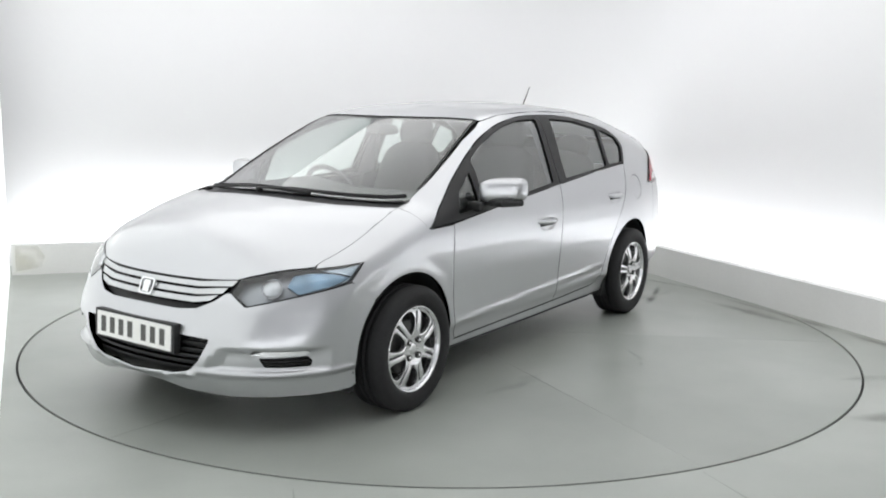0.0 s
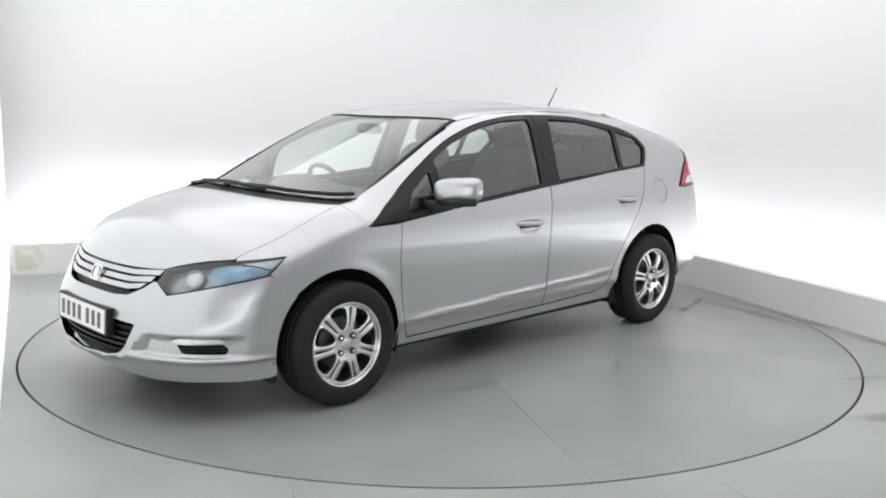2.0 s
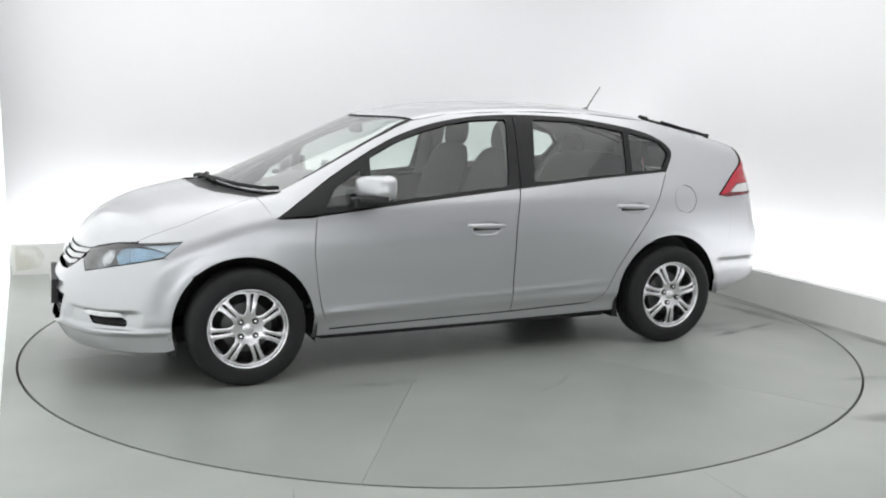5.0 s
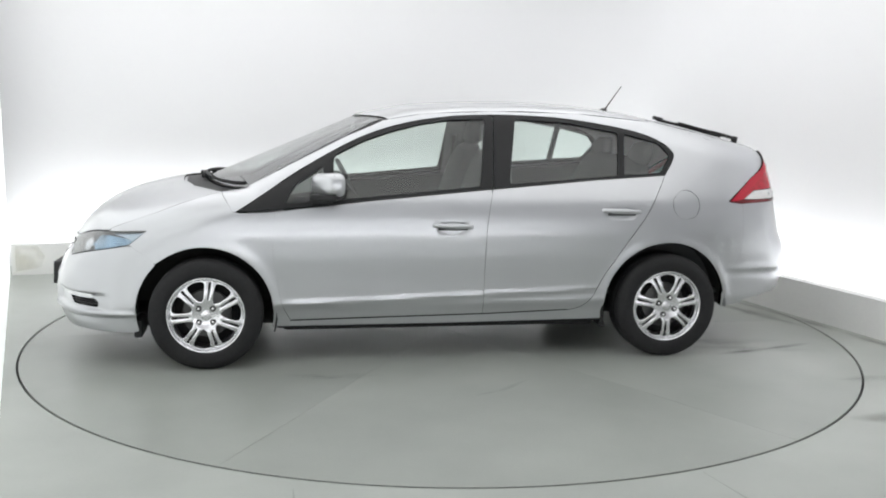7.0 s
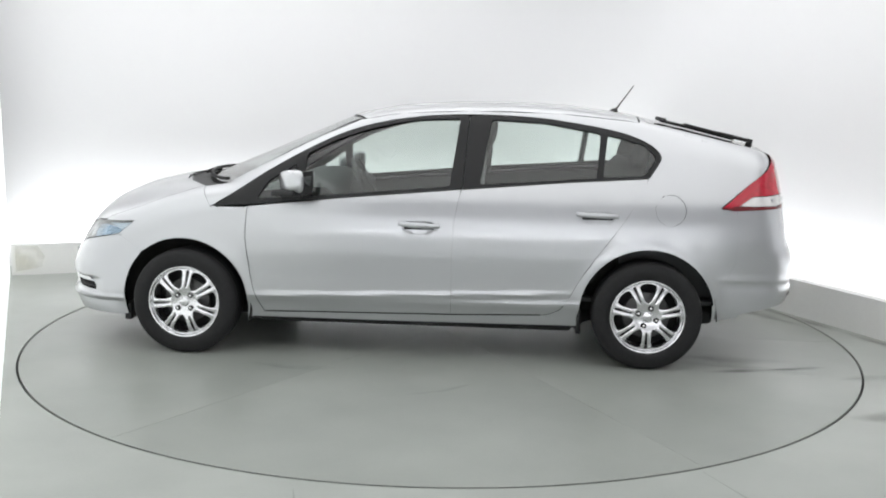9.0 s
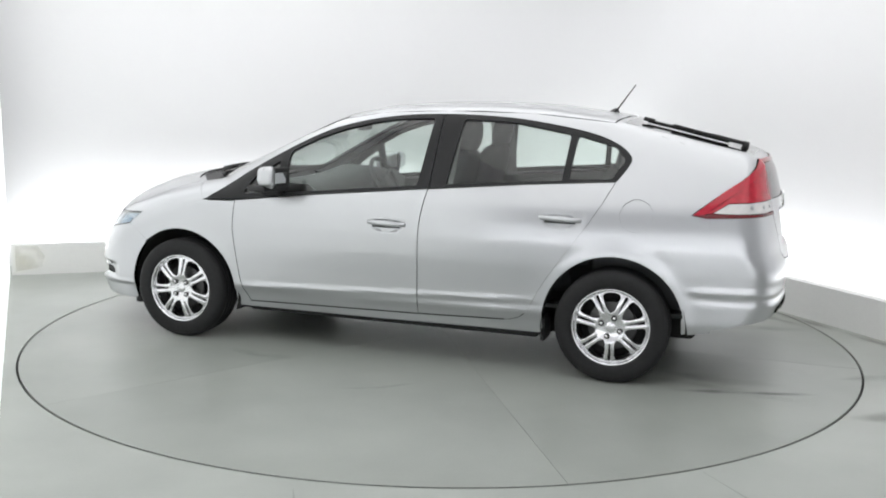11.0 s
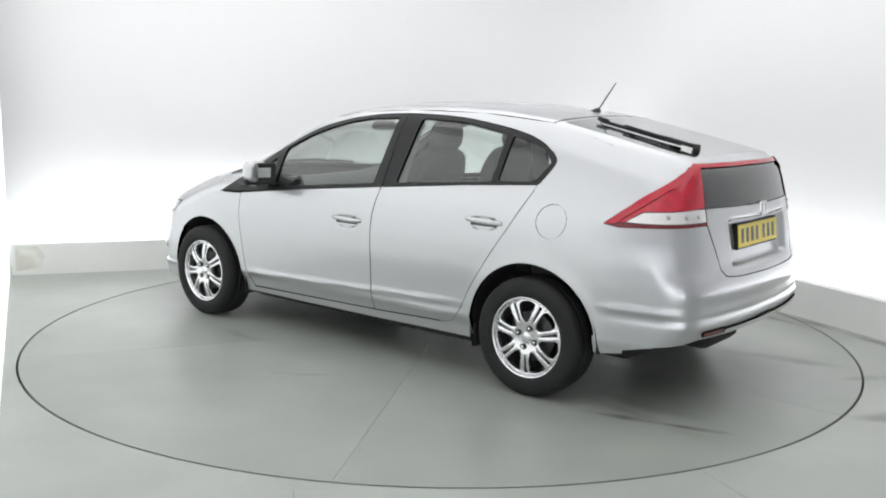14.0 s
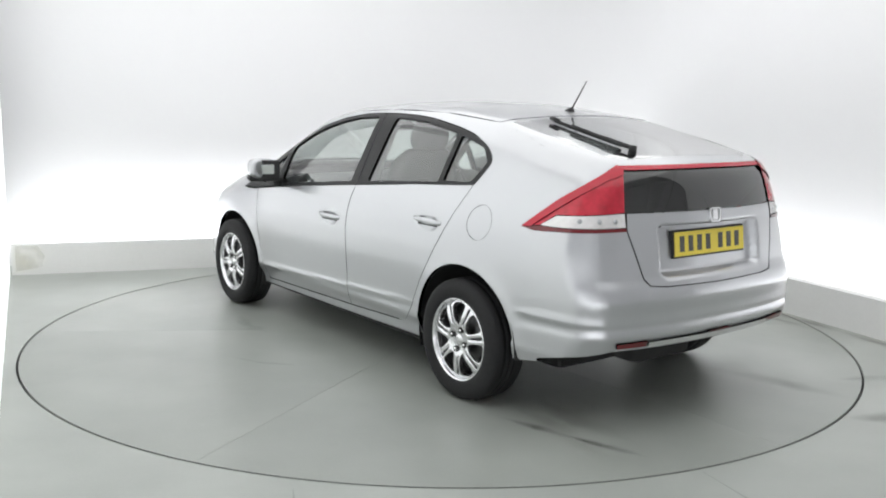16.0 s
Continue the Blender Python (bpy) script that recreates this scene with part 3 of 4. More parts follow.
side_outline = ([(0.933, 0.205), (0.0, 0.205), (-0.932, 0.213)] + [q for q in R_ARCH[::-1] if q[0] > -1.3 or q[1] > 0.290] + [(-1.70, 0.285), (-1.80, 0.300), (-1.80, 0.900)] + lamp_top + rail
                + [(1.147, 0.849)] + shifted(ROOF_ARC, 0.002, 0.005) + shifted(DOOR_REAR[1:], -0.0035, -0.002) + [(-0.23, 0.262), (0.6, 0.250), (0.85, 0.245)])
body_side = pair("body_side", "side", side_outline, PAINT, CAR, "silver body side with sill, rear quarter and roof rail", holes=[fuel], depth=0.02, step=0.026, shape=relief)
# Dark strip laid over the door-bottom seam in place of its shade.
low = [(0.850, 0.2465), (0.60, 0.2515), (-0.23, 0.2640), (-0.72, 0.2795)]
pair("door_seam_shade", "side", [(x, z - 0.0035) for x, z in low] + [(x, z + 0.0035) for x, z in low[::-1]], GAP_SHADE, body_side, "dark strip painting the shaded seam under the doors", depth=0.002, off=0.0015)
# Black strip put in for the shade along the sill's underside.
pair("sill_shade", "side", [(0.925, 0.203), (0.0, 0.203), (-0.925, 0.211), (-0.925, 0.221), (0.0, 0.213), (0.925, 0.213)], TRIM, body_side, "black strip painting the shade below the sill", depth=0.002, off=0.002)
pair("fuel_flap", "side", arch(-1.403, 0.885, 0.0815, 0, 346, 30), PAINT, body_side, depth=0.004, off=-0.001)

# front wing
seam = [(1.216, 0.694), (1.45, 0.732), (1.66, 0.735), (1.79, 0.705)]
hood_side = top_edge(shifted(spl(seam, 4), 0, 0.0018))
lamp_tail = on_skin("front", [1.10, 1.24, 1.40, 1.29, 1.308], [0.735, 0.741, 0.748, 0.672, 0.664])
wing = ([(0.950, 0.845), (1.142, 0.842)] + hood_side + [(float(a[0]), float(a[2])) for a in lamp_tail] + [(1.600, 0.609), (1.555, 0.576)]
        + [q for q in F_ARCH[::-1] if q[0] < 1.545] + [(0.938, 0.205), (0.858, 0.238)] + shifted(DOOR_FRONT[::-1], 0.0042, -0.001))
pair("front_wing", "side", wing, PAINT, CAR, depth=0.02, step=0.028, shape=relief)

# doors
f_door = [(0.929, 0.850), (0.40, 0.908), (-0.257, 0.968)] + shifted(DOOR_MID, 0.0028) + [(0.6, 0.256)] + DOOR_FRONT[::-1][:-1]
r_door = [(-0.268, 0.968), (-0.83, 1.018), (-1.274, 1.048)] + DOOR_REAR + [(-0.24, 0.268)] + shifted(DOOR_MID[::-1], -0.0028)
FDOOR = pair("front_door", "side", f_door, PAINT, CAR, depth=0.02, step=0.019, shape=relief)
RDOOR = pair("rear_door", "side", r_door, PAINT, CAR, depth=0.02, step=0.019, shape=relief)

# the inner shell behind the seams
shell = [(0.96, 0.22), (-0.93, 0.225)] + arch(-AXLE + 0.004, 0.300, 0.385, -4, 184) + [(-1.74, 0.31), (-1.74, 0.88), (-1.30, 1.035), (-0.83, 1.005), (-0.26, 0.955), (0.40, 0.895), (0.93, 0.845), (1.10, 0.838), (1.21, 0.875), (1.30, 0.88), (1.60, 0.80), (1.60, 0.62), (1.56, 0.58)] + arch(AXLE + 0.006, 0.296, 0.381, 50, 190)
pair("inner_shell", "side", shell, PAINT, CAR, "silver inner panel behind the seams", off=-0.007, depth=0, step=0.05)
shell_half = [(2.04, 0.0), (2.0, 0.30), (1.90, 0.50), (1.75, 0.72), (1.45, 0.755), (1.20, 0.72), (1.215, 0.68), (1.385, 0.44), (1.445, 0.25), (1.46, 0.0)]
part("inner_shell", panel_mesh("inner_shell", "top", both("top", shell_half), off=-0.007, depth=0, step=0.06), PAINT, CAR, "silver inner panel behind the seams")

# black window surrounds and panes
front_arc = [q for q in ROOF_ARC if q[0] > -0.27]
rear_arc = [q for q in ROOF_ARC if q[0] < -0.32]
F_PANE = rounded([(0.622, 0.910), (-0.195, 0.986), (-0.243, 1.354), (-0.02, 1.345), (0.13, 1.321), (0.29, 1.281), (0.45, 1.226), (0.612, 1.147)], 0.02)
F_VENT = rounded([(0.672, 0.912), (0.88, 0.894), (0.82, 0.992), (0.668, 1.090)], 0.015)
R_PANE = rounded([(-0.362, 1.000), (-1.000, 1.046), (-1.024, 1.287), (-0.71, 1.341), (-0.418, 1.354)], 0.02)
R_VENT = rounded([(-1.036, 1.052), (-1.258, 1.064), (-1.328, 1.160), (-1.268, 1.229), (-1.062, 1.282)], 0.02)
pair("window_frame", "side", BELT[:4][::-1] + front_arc + [(-0.290, 1.372)], TRIM, FDOOR, "black window surround", holes=[F_PANE, F_VENT], off=0.001, depth=0.016)
pair("window_frame", "side", BELT[3:] + rear_arc[::-1] + [(-0.295, 1.372), (-0.271, 0.974)], TRIM, RDOOR, "black window surround", holes=[R_PANE, R_VENT], off=0.001, depth=0.016)
for pane, owner in ((F_PANE, FDOOR), (F_VENT, FDOOR), (R_PANE, RDOOR), (R_VENT, RDOOR)):
    c = np.array(pane).mean(0)
    grown = [(float(c[0] + (x - c[0]) * 1.03), float(c[1] + (z - c[1]) * 1.03)) for x, z in pane]
    for ob in pair("window_pane", "side", grown, GLASS, owner, "greenish tinted window glass", off=-0.008, depth=0):
        ob.visible_shadow = False

# bonnet
nose_us = np.linspace(0.0, 0.655, 14)
nose_edge = plan_edge(nose_us, 0.674 + 0.010 * (nose_us / 0.655) ** 4)
lamp_edge = plan_edge([0.70, 0.80, 0.92, 1.02, 1.09], [0.694, 0.711, 0.728, 0.735, 0.740])
hood_half = nose_edge + lamp_edge + spl(seam, 4)[::-1] + spl([(1.216, 0.690), (1.312, 0.60), (1.400, 0.45), (1.462, 0.25), (1.480, 0.0)], 4)[1:]
part("bonnet", panel_mesh("bonnet", "top", both("top", hood_half), depth=0.02, step=0.04), PAINT, CAR)

# windscreen, cowl
ws_low = spl([(1.095, 0.676), (1.20, 0.56), (1.285, 0.38), (1.335, 0.19), (1.350, 0.0)], 4)
ws_top = spl([(0.460, 0.0), (0.448, 0.15), (0.415, 0.30), (0.352, 0.48), (0.318, 0.562)], 4)
ws_half = ws_top + [(0.55, 0.602), (0.80, 0.641)] + ws_low
glass_half = [(x + (0.012 if x < 0.5 else 0.0), y - min(y, 0.014)) for x, y in ws_top] + [(0.55, 0.591), (0.80, 0.629)] + [(x - 0.016, y * 0.982) for x, y in ws_low]
screen = part("windscreen_frame", panel_mesh("windscreen_frame", "top", both("top", ws_half), holes=[both("top", glass_half)], off=-0.005, depth=0.010), TRIM, CAR, "black windscreen seal")
pane = part("windscreen", panel_mesh("windscreen", "top", both("top", ws_half), off=-0.006, depth=0, step=0.05), SCREEN, screen, "clear greenish windscreen")
pane.visible_shadow = False
cowl_half = [(1.490, 0.0)] + spl([(1.472, 0.25), (1.410, 0.45), (1.318, 0.60), (1.212, 0.688)], 4) + [(1.10, 0.680)] + [(x + 0.004, y) for x, y in ws_low[1:]]
part("cowl", panel_mesh("cowl", "top", both("top", cowl_half), off=-0.012, depth=0.02), BLACK, CAR, "black plastic cowl below the windscreen")

# roof and tailgate
roof_half = [(0.455, 0.0)] + [(x - 0.006, y) for x, y in ws_top[1:]] + [(0.30, 0.573), (0.1, 0.5665), (-0.3, 0.5645), (-0.8, 0.5645), (-1.236, 0.560), (-1.26, 0.30), (-1.272, 0.0)]
part("roof", panel_mesh("roof", "top", both("top", roof_half), off=-0.0006, depth=0.012, step=0.05), PAINT, CAR)
edge_x = float(on_skin("rear", [0.0], [1.186])[0][0])
hatch_half = [(-1.282, 0.0), (-1.268, 0.30), (-1.245, 0.572), (-1.45, 0.578), (-1.55, 0.60), (-1.90, 0.635), (edge_x + 0.092, 0.62), (edge_x + 0.048, 0.50), (edge_x + 0.006, 0.20), (edge_x, 0.0)]
hglass_half = [(-1.315, 0.0), (-1.30, 0.30), (-1.285, 0.520), (-1.70, 0.505), (-1.90, 0.495), (-1.955, 0.43), (-1.975, 0.20), (-1.98, 0.0)]
HATCH = part("tailgate", panel_mesh("tailgate", "top", both("top", hatch_half), holes=[both("top", hglass_half)], depth=0.015, off=-0.0015), PAINT, CAR)
part("rear_window", panel_mesh("rear_window", "top", both("top", hglass_half), off=-0.001, depth=0.0), SMOKED, HATCH, "dark sloping rear window glass").visible_shadow = False
part("light_bar", panel_mesh("light_bar", "rear", both("rear", [(0.0, 1.184), (0.745, 1.181), (0.705, 1.163), (0.0, 1.166)]), depth=0.02, off=0.004), BRIGHTRED, HATCH, "red light bar along the tailgate edge")
part("lower_rear_window", panel_mesh("lower_rear_window", "rear", both("rear", [(0.0, 1.172), (0.718, 1.170), (0.700, 0.984), (0.0, 0.982)]), off=-0.003, depth=0.0), DARKGLASS, HATCH, "dark upright rear window glass")


def plate_recess(p):
    """The dished field round the number plate and the handle ledge above it."""
    k = np.clip((0.37 - np.abs(p[:, 1])) / 0.04, 0, 1) * np.clip((p[:, 2] - 0.690) / 0.03, 0, 1) * np.clip((0.922 - p[:, 2]) / 0.012, 0, 1)
    return -0.044 * k * k * (3 - 2 * k)


gate_half = [(0.0, 0.978), (0.690, 0.980), (0.684, 0.907), (0.632, 0.80), (0.583, 0.697), (0.545, 0.668), (0.45, 0.660), (0.0, 0.655)]
part("tailgate_skin", panel_mesh("tailgate_skin", "rear", both("rear", gate_half), depth=0.02, step=0.022, shape=plate_recess), PAINT, HATCH)

part("handle_ledge", panel_mesh("handle_ledge", "rear", both("rear", [(0.0, 0.919), (0.47, 0.922), (0.475, 0.914), (0.0, 0.911)]), depth=0.01, off=0.003), PAINT, HATCH, "silver ledge above the number plate")

# tail lamps
red_poly = [(1.280, 0.902), (1.06, 1.028), (0.90, 1.108), (0.748, 1.180), (0.708, 1.160), (0.704, 0.984), (1.066, 0.966), (1.165, 0.915)]
clear_poly = [(1.160, 0.915), (1.064, 0.962), (0.704, 0.980), (0.696, 0.922), (1.075, 0.914)]
under_poly = [(1.292, 0.900), (1.160, 0.912), (1.075, 0.911), (0.694, 0.918), (0.690, 0.903), (1.0, 0.897), (1.20, 0.888)]
TLAMP = pair("tail_lamp", "rear", red_poly, RED, CAR, "red tail lamp with a clear lower band", depth=0.02, off=0.003, step=0.025)
pair("clear_lens", "rear", clear_poly, REVERSE, TLAMP, "clear reversing lens", depth=0.015, off=0.003, step=0.025)
for s in (1, -1):
    for u in (0.94, 0.84, 0.755):
        p = on_skin("rear", [s * u], [0.947])[0]
        n = skin_normal(p[None])[0]
        ob = part("bulb", spin_profile([(0.0005, 0.005), (0.008, 0.003), (0.011, 0.0), (0.011, -0.004)], 16), LAMPBOWL, TLAMP[0 if s > 0 else 1], "round bulb behind the lens")
        ob.matrix_basis = look(Vector(p) + Vector(n) * 0.003, Vector(p) + Vector(n)) @ pose(0, 0, 0, -90, 0, 0)
pair("lamp_rib", "rear", [(1.282, 0.902), (1.06, 1.030), (0.90, 1.110), (0.746, 1.182), (0.706, 1.165), (0.708, 1.142), (0.80, 1.118), (0.93, 1.060), (1.06, 0.990), (1.185, 0.922), (1.215, 0.904)],
     BRIGHTRED, TLAMP, "bright red upper rib", depth=0.012, off=0.009, step=0.025)
pair("lamp_seal", "rear", under_poly, DARKRED, TLAMP, depth=0.01, off=0.005, step=0.025)
pair("lamp_backing", "rear", [(1.23, 0.905), (0.75, 1.170), (0.70, 1.150), (0.695, 0.915)], LAMPBACK, TLAMP, depth=0, off=-0.035, step=0.04)


# rear bumper
bump_half = [(0.0, 0.651), (0.45, 0.655), (0.552, 0.664), (0.590, 0.693), (0.640, 0.80), (0.692, 0.907), (1.0, 0.900), (1.185, 0.890), (1.19, 0.60), (1.265, 0.47), (1.325, 0.36), (1.315, 0.285), (1.15, 0.315), (0.98, 0.352), (0.76, 0.386), (0.0, 0.378)]
BUMP_R = part("rear_bumper", panel_mesh("rear_bumper", "rear", both("rear", bump_half), depth=0.03, step=0.022, off=0.0005, shape=relief), PAINT, CAR)
part("bumper_strip", panel_mesh("bumper_strip", "rear", both("rear", [(0.0, 0.418), (0.55, 0.421), (0.55, 0.398), (0.0, 0.392)]), depth=0.012, off=0.012), CHROME, BUMP_R, "bright metal strip")
for u0, u1 in ((0.56, 0.735), (-0.735, -0.56), (-0.135, 0.075)):
    part("reflector", panel_mesh("reflector", "rear", [(u0, 0.400), (u1, 0.402), (u1, 0.424), (u0, 0.426)], depth=0.012, off=0.010), DARKRED, BUMP_R, "dark red reflector")

# front bumper
INTAKE = rounded(both("front", [(0.0, 0.452), (0.36, 0.452), (0.530, 0.444), (0.462, 0.345), (0.405, 0.300), (0.30, 0.282), (0.0, 0.270)]), 0.02)
FOG = rounded([(0.778, 0.370), (1.035, 0.374), (1.066, 0.350), (1.052, 0.324), (0.81, 0.328)], 0.012)
FOG_R = [(-u, z) for u, z in FOG][::-1]


def front_relief(p):
    """The scooped field round the fog lamps and the crease below it."""
    u = np.degrees(np.arctan2(np.abs(p[:, 1]), p[:, 0] - FRONT_X)) / 50
    z = p[:, 2]
    k = np.clip((u - 0.46 - 0.9 * np.clip(z - 0.29, 0, 1)) / 0.08, 0, 1) * np.clip((1.16 - u) / 0.10, 0, 1) * np.clip((z - 0.292) / 0.02, 0, 1) * np.clip((0.412 - z) / 0.025, 0, 1)
    lip = np.exp(-((z - 0.262 - 0.027 * np.clip((u - 0.22) / 0.25, 0, 1) - 0.008 * u) / 0.012) ** 2) * np.clip((1.35 - u) / 0.1, 0, 1)
    return -0.026 * k + 0.012 * lip + relief(p)


farch_u = [(to_round(x, 0.838, FRONT_X), z) for x, z in F_ARCH if x > 1.50 and 0.19 < z < 0.562]
grille_low = [(0.0, 0.553), (0.30, 0.551), (0.42, 0.559), (0.527, 0.594), (0.595, 0.627), (0.622, 0.628)]
front_half = (grille_low + [(0.712, 0.577), (0.97, 0.620), (1.288, 0.667), (1.318, 0.660), (1.425, 0.600), (to_round(1.557, 0.838, FRONT_X), 0.573)] + sorted(farch_u, key=lambda q: -q[1])
              + [(1.29, 0.198), (0.956, 0.203), (0.62, 0.194), (0.36, 0.206), (0.20, 0.230), (0.0, 0.242)])
BUMP_F = part("front_bumper", panel_mesh("front_bumper", "front", both("front", front_half), holes=[INTAKE, FOG, FOG_R], depth=0.03, step=0.022, off=0.0006, shape=front_relief), PAINT, CAR)
part("air_intake", panel_mesh("air_intake", "front", both("front", [(0.0, 0.50), (0.78, 0.50), (0.70, 0.20), (0.0, 0.20)]), off=-0.05, depth=0), BLACK, BUMP_F, "black lower air intake")
for z in (0.300, 0.330, 0.360, 0.390, 0.420):
    part("intake_slat", panel_mesh("intake_slat", "front", [(-0.44 - z * 0.1, z - 0.006), (0.44 + z * 0.1, z - 0.006), (0.44 + z * 0.1, z + 0.006), (-0.44 - z * 0.1, z + 0.006)], off=-0.025, depth=0.02), TRIM, BUMP_F)
for s in (1, -1):
    poly = [(0.76, 0.385), (1.07, 0.385), (1.08, 0.31), (0.78, 0.31)]
    part("fog_panel", panel_mesh("fog_panel", "front", [(s * u, z) for u, z in poly][::s], off=-0.045, depth=0), BLACK, BUMP_F, "black blanked fog lamp recess")
    for z in (0.338, 0.352):
        part("fog_slat", panel_mesh("fog_slat", "front", [(s * u, w) for u, w in ((0.79, z - 0.004), (1.06, z - 0.004), (1.06, z + 0.004), (0.79, z + 0.004))][::s], off=-0.03, depth=0.01), TRIM, BUMP_F)

for s in (1, -1):
    part("fog_trim", panel_mesh("fog_trim", "front", [(s * u, z) for u, z in ((0.745, 0.388), (0.80, 0.380), (1.015, 0.384), (1.045, 0.392), (1.02, 0.401), (0.80, 0.402))][::s], off=-0.008, depth=0.02, step=0.02), LENS3, BUMP_F, "pale clear lens above the fog recess")

# grille
GRILLE = part("grille", panel_mesh("grille", "front", both("front", [(0.0, 0.672), (0.43, 0.673), (0.66, 0.686), (0.62, 0.640), (0.527, 0.596), (0.42, 0.558), (0.0, 0.552)]), off=-0.030, depth=0), TRIM, CAR, "black grille with bright slats")
for z0, z1, u0, u1 in ((0.645, 0.664, 0.655, 0.625), (0.614, 0.634, 0.600, 0.570), (0.583, 0.603, 0.545, 0.500)):
    half = [(0.0, z1), (0.40, z1 + 0.001), (u0, z1 + 0.016), (u1, z0 + 0.012), (0.40, z0), (0.0, z0)]
    part("grille_slat", panel_mesh("grille_slat", "front", both("front", half), off=0.0, depth=0.025, step=0.03), SLAT, GRILLE, "bright silver slat")
part("grille_edge", panel_mesh("grille_edge", "front", both("front", [(0.0, 0.676), (0.43, 0.677), (0.664, 0.690), (0.660, 0.682), (0.43, 0.668), (0.0, 0.667)]), off=-0.010, depth=0.01), TRIM, GRILLE)


def badge(x, z, w, h, lean, name, parent):
    """A plain bright emblem: a rounded frame round a plain field."""
    bm = bmesh.new()
    ring = rounded([(-w * 0.44, -h / 2), (w * 0.44, -h / 2), (w / 2, h / 2), (-w / 2, h / 2)], 0.018, 5)
    n = len(ring)
    for k, sc in ((0, 1.0), (1, 0.80)):
        for d in (0.0, 0.008):
            for a, b in ring:
                bm.verts.new((d, a * sc, b * sc))
    bm.verts.ensure_lookup_table()
    v = bm.verts
    for i in range(n):
        j = (i + 1) % n
        bm.faces.new((v[n + i], v[n + j], v[3 * n + j], v[3 * n + i]))
        bm.faces.new((v[i], v[j], v[n + j], v[n + i]))
        bm.faces.new((v[2 * n + j], v[2 * n + i], v[3 * n + i], v[3 * n + j]))
    box(bm, 0.0, 0.009, -w * 0.22, w * 0.22, -h * 0.36, h * 0.36, 0.004)
    bmesh.ops.recalc_face_normals(bm, faces=bm.faces)
    ob = part(name, bm, CHROME, parent, "plain bright metal emblem")
    ob.matrix_basis = pose(x, 0, z, 0, lean, 0 if x > 0 else 180)
    return ob


gx = float(on_skin("front", [0.0], [0.617])[0][0])
badge(gx + 0.004, 0.617, 0.098, 0.076, -22, "front_emblem", GRILLE)
badge(-2.124, 0.955, 0.085, 0.068, -6, "rear_emblem", HATCH)

# headlamps
HL = [(0.628, 0.631), (0.716, 0.583), (0.97, 0.626), (1.286, 0.673), (1.392, 0.744), (1.10, 0.732), (0.92, 0.720), (0.675, 0.683)]
HLAMP = pair("headlamp", "front", HL, CLEAR, CAR, "clear headlamp with blue-tinted outer lens", off=0.002, depth=0, step=0.025)
for ob in HLAMP:
    ob.visible_shadow = False
pair("lamp_bowl", "front", [(0.615, 0.632), (0.714, 0.578), (0.97, 0.620), (1.295, 0.668), (1.402, 0.748), (0.92, 0.725), (0.668, 0.688)], LAMPBOWL, HLAMP, "dark grey lamp housing", off=-0.05, depth=0)
rim = [(0.616, 0.632), (0.714, 0.578), (0.97, 0.621), (1.290, 0.669), (1.400, 0.748), (1.10, 0.737), (0.92, 0.725), (0.669, 0.688)]
inner = [(0.628, 0.631), (0.717, 0.584), (0.97, 0.627), (1.284, 0.675), (1.390, 0.744), (1.10, 0.732), (0.92, 0.720), (0.676, 0.683)]
pair("lamp_rim", "front", rim, TRIM, HLAMP, holes=[inner], off=-0.001, depth=0.05, step=0.02)
pair("outer_reflector", "front", [(0.93, 0.672), (0.99, 0.636), (1.20, 0.668), (1.30, 0.694), (1.20, 0.716), (1.06, 0.726), (0.97, 0.716)], BLUE, HLAMP, "pale blue faceted reflector", off=-0.024, depth=0.02, step=0.02)
pair("outer_lens", "front", [(1.215, 0.668), (1.278, 0.678), (1.378, 0.742), (1.12, 0.731), (1.22, 0.718), (1.31, 0.696)], LENS2, HLAMP, "pale bluish outer lens", off=-0.018, depth=0.02, step=0.02)
for s in (1, -1):
    p = on_skin("front", [s * 0.845], [0.664])[0]
    n = skin_normal(p[None])[0]
    turned = look(Vector(p) - Vector(n) * 0.034, Vector(p) + Vector(n)) @ pose(0, 0, 0, 90, 0, 0)
    bm = spin_profile([(0.046, -0.004), (0.044, 0.000), (0.036, -0.010), (0.022, -0.016), (0.0005, -0.018)], 14)
    for f in bm.faces:
        f.smooth = False
    ob = part("reflector_bowl", bm, LAMPBACK, HLAMP[0 if s > 0 else 1], "bright faceted reflector bowl")
    ob.matrix_basis = turned
    ob = part("bulb", spin_profile([(0.0005, 0.014), (0.009, 0.011), (0.012, 0.0), (0.012, -0.014)], 16), CHROME, HLAMP[0 if s > 0 else 1], "bright bulb cap")
    ob.matrix_basis = turned


# plates
def number_plate(name, x, z, lean, face, head, half):
    bm = bmesh.new()
    box(bm, -0.030, 0.006, -half, half, -0.064, 0.064, 0.004)
    base = part(name, bm, BLACK, CAR, "flat number plate in a dark holder")
    base.matrix_basis = pose(x, 0, z, 0, lean, head)
    bm = bmesh.new()
    box(bm, 0.005, 0.010, -0.253, 0.253, -0.055, 0.055, 0.0015)
    part("plate_face", bm, face, base, "reflective plate with plain dark bars" if face is YELLOW else "white reflective plate with plain dark bars")
    for i in range(7):
        y = -0.205 + i * 0.062 + (0.03 if i > 3 else 0.0)
        bm = bmesh.new()
        box(bm, 0.0095, 0.0112, y - 0.017, y + 0.017, -0.036, 0.036, 0.001)
        part("character_bar", bm, INK, base)
    return base


number_plate("front_number_plate", 2.197, 0.432, -3, WHITE, 0, 0.272)
number_plate("rear_number_plate", -2.103, 0.830, -6, YELLOW, 180, 0.256)


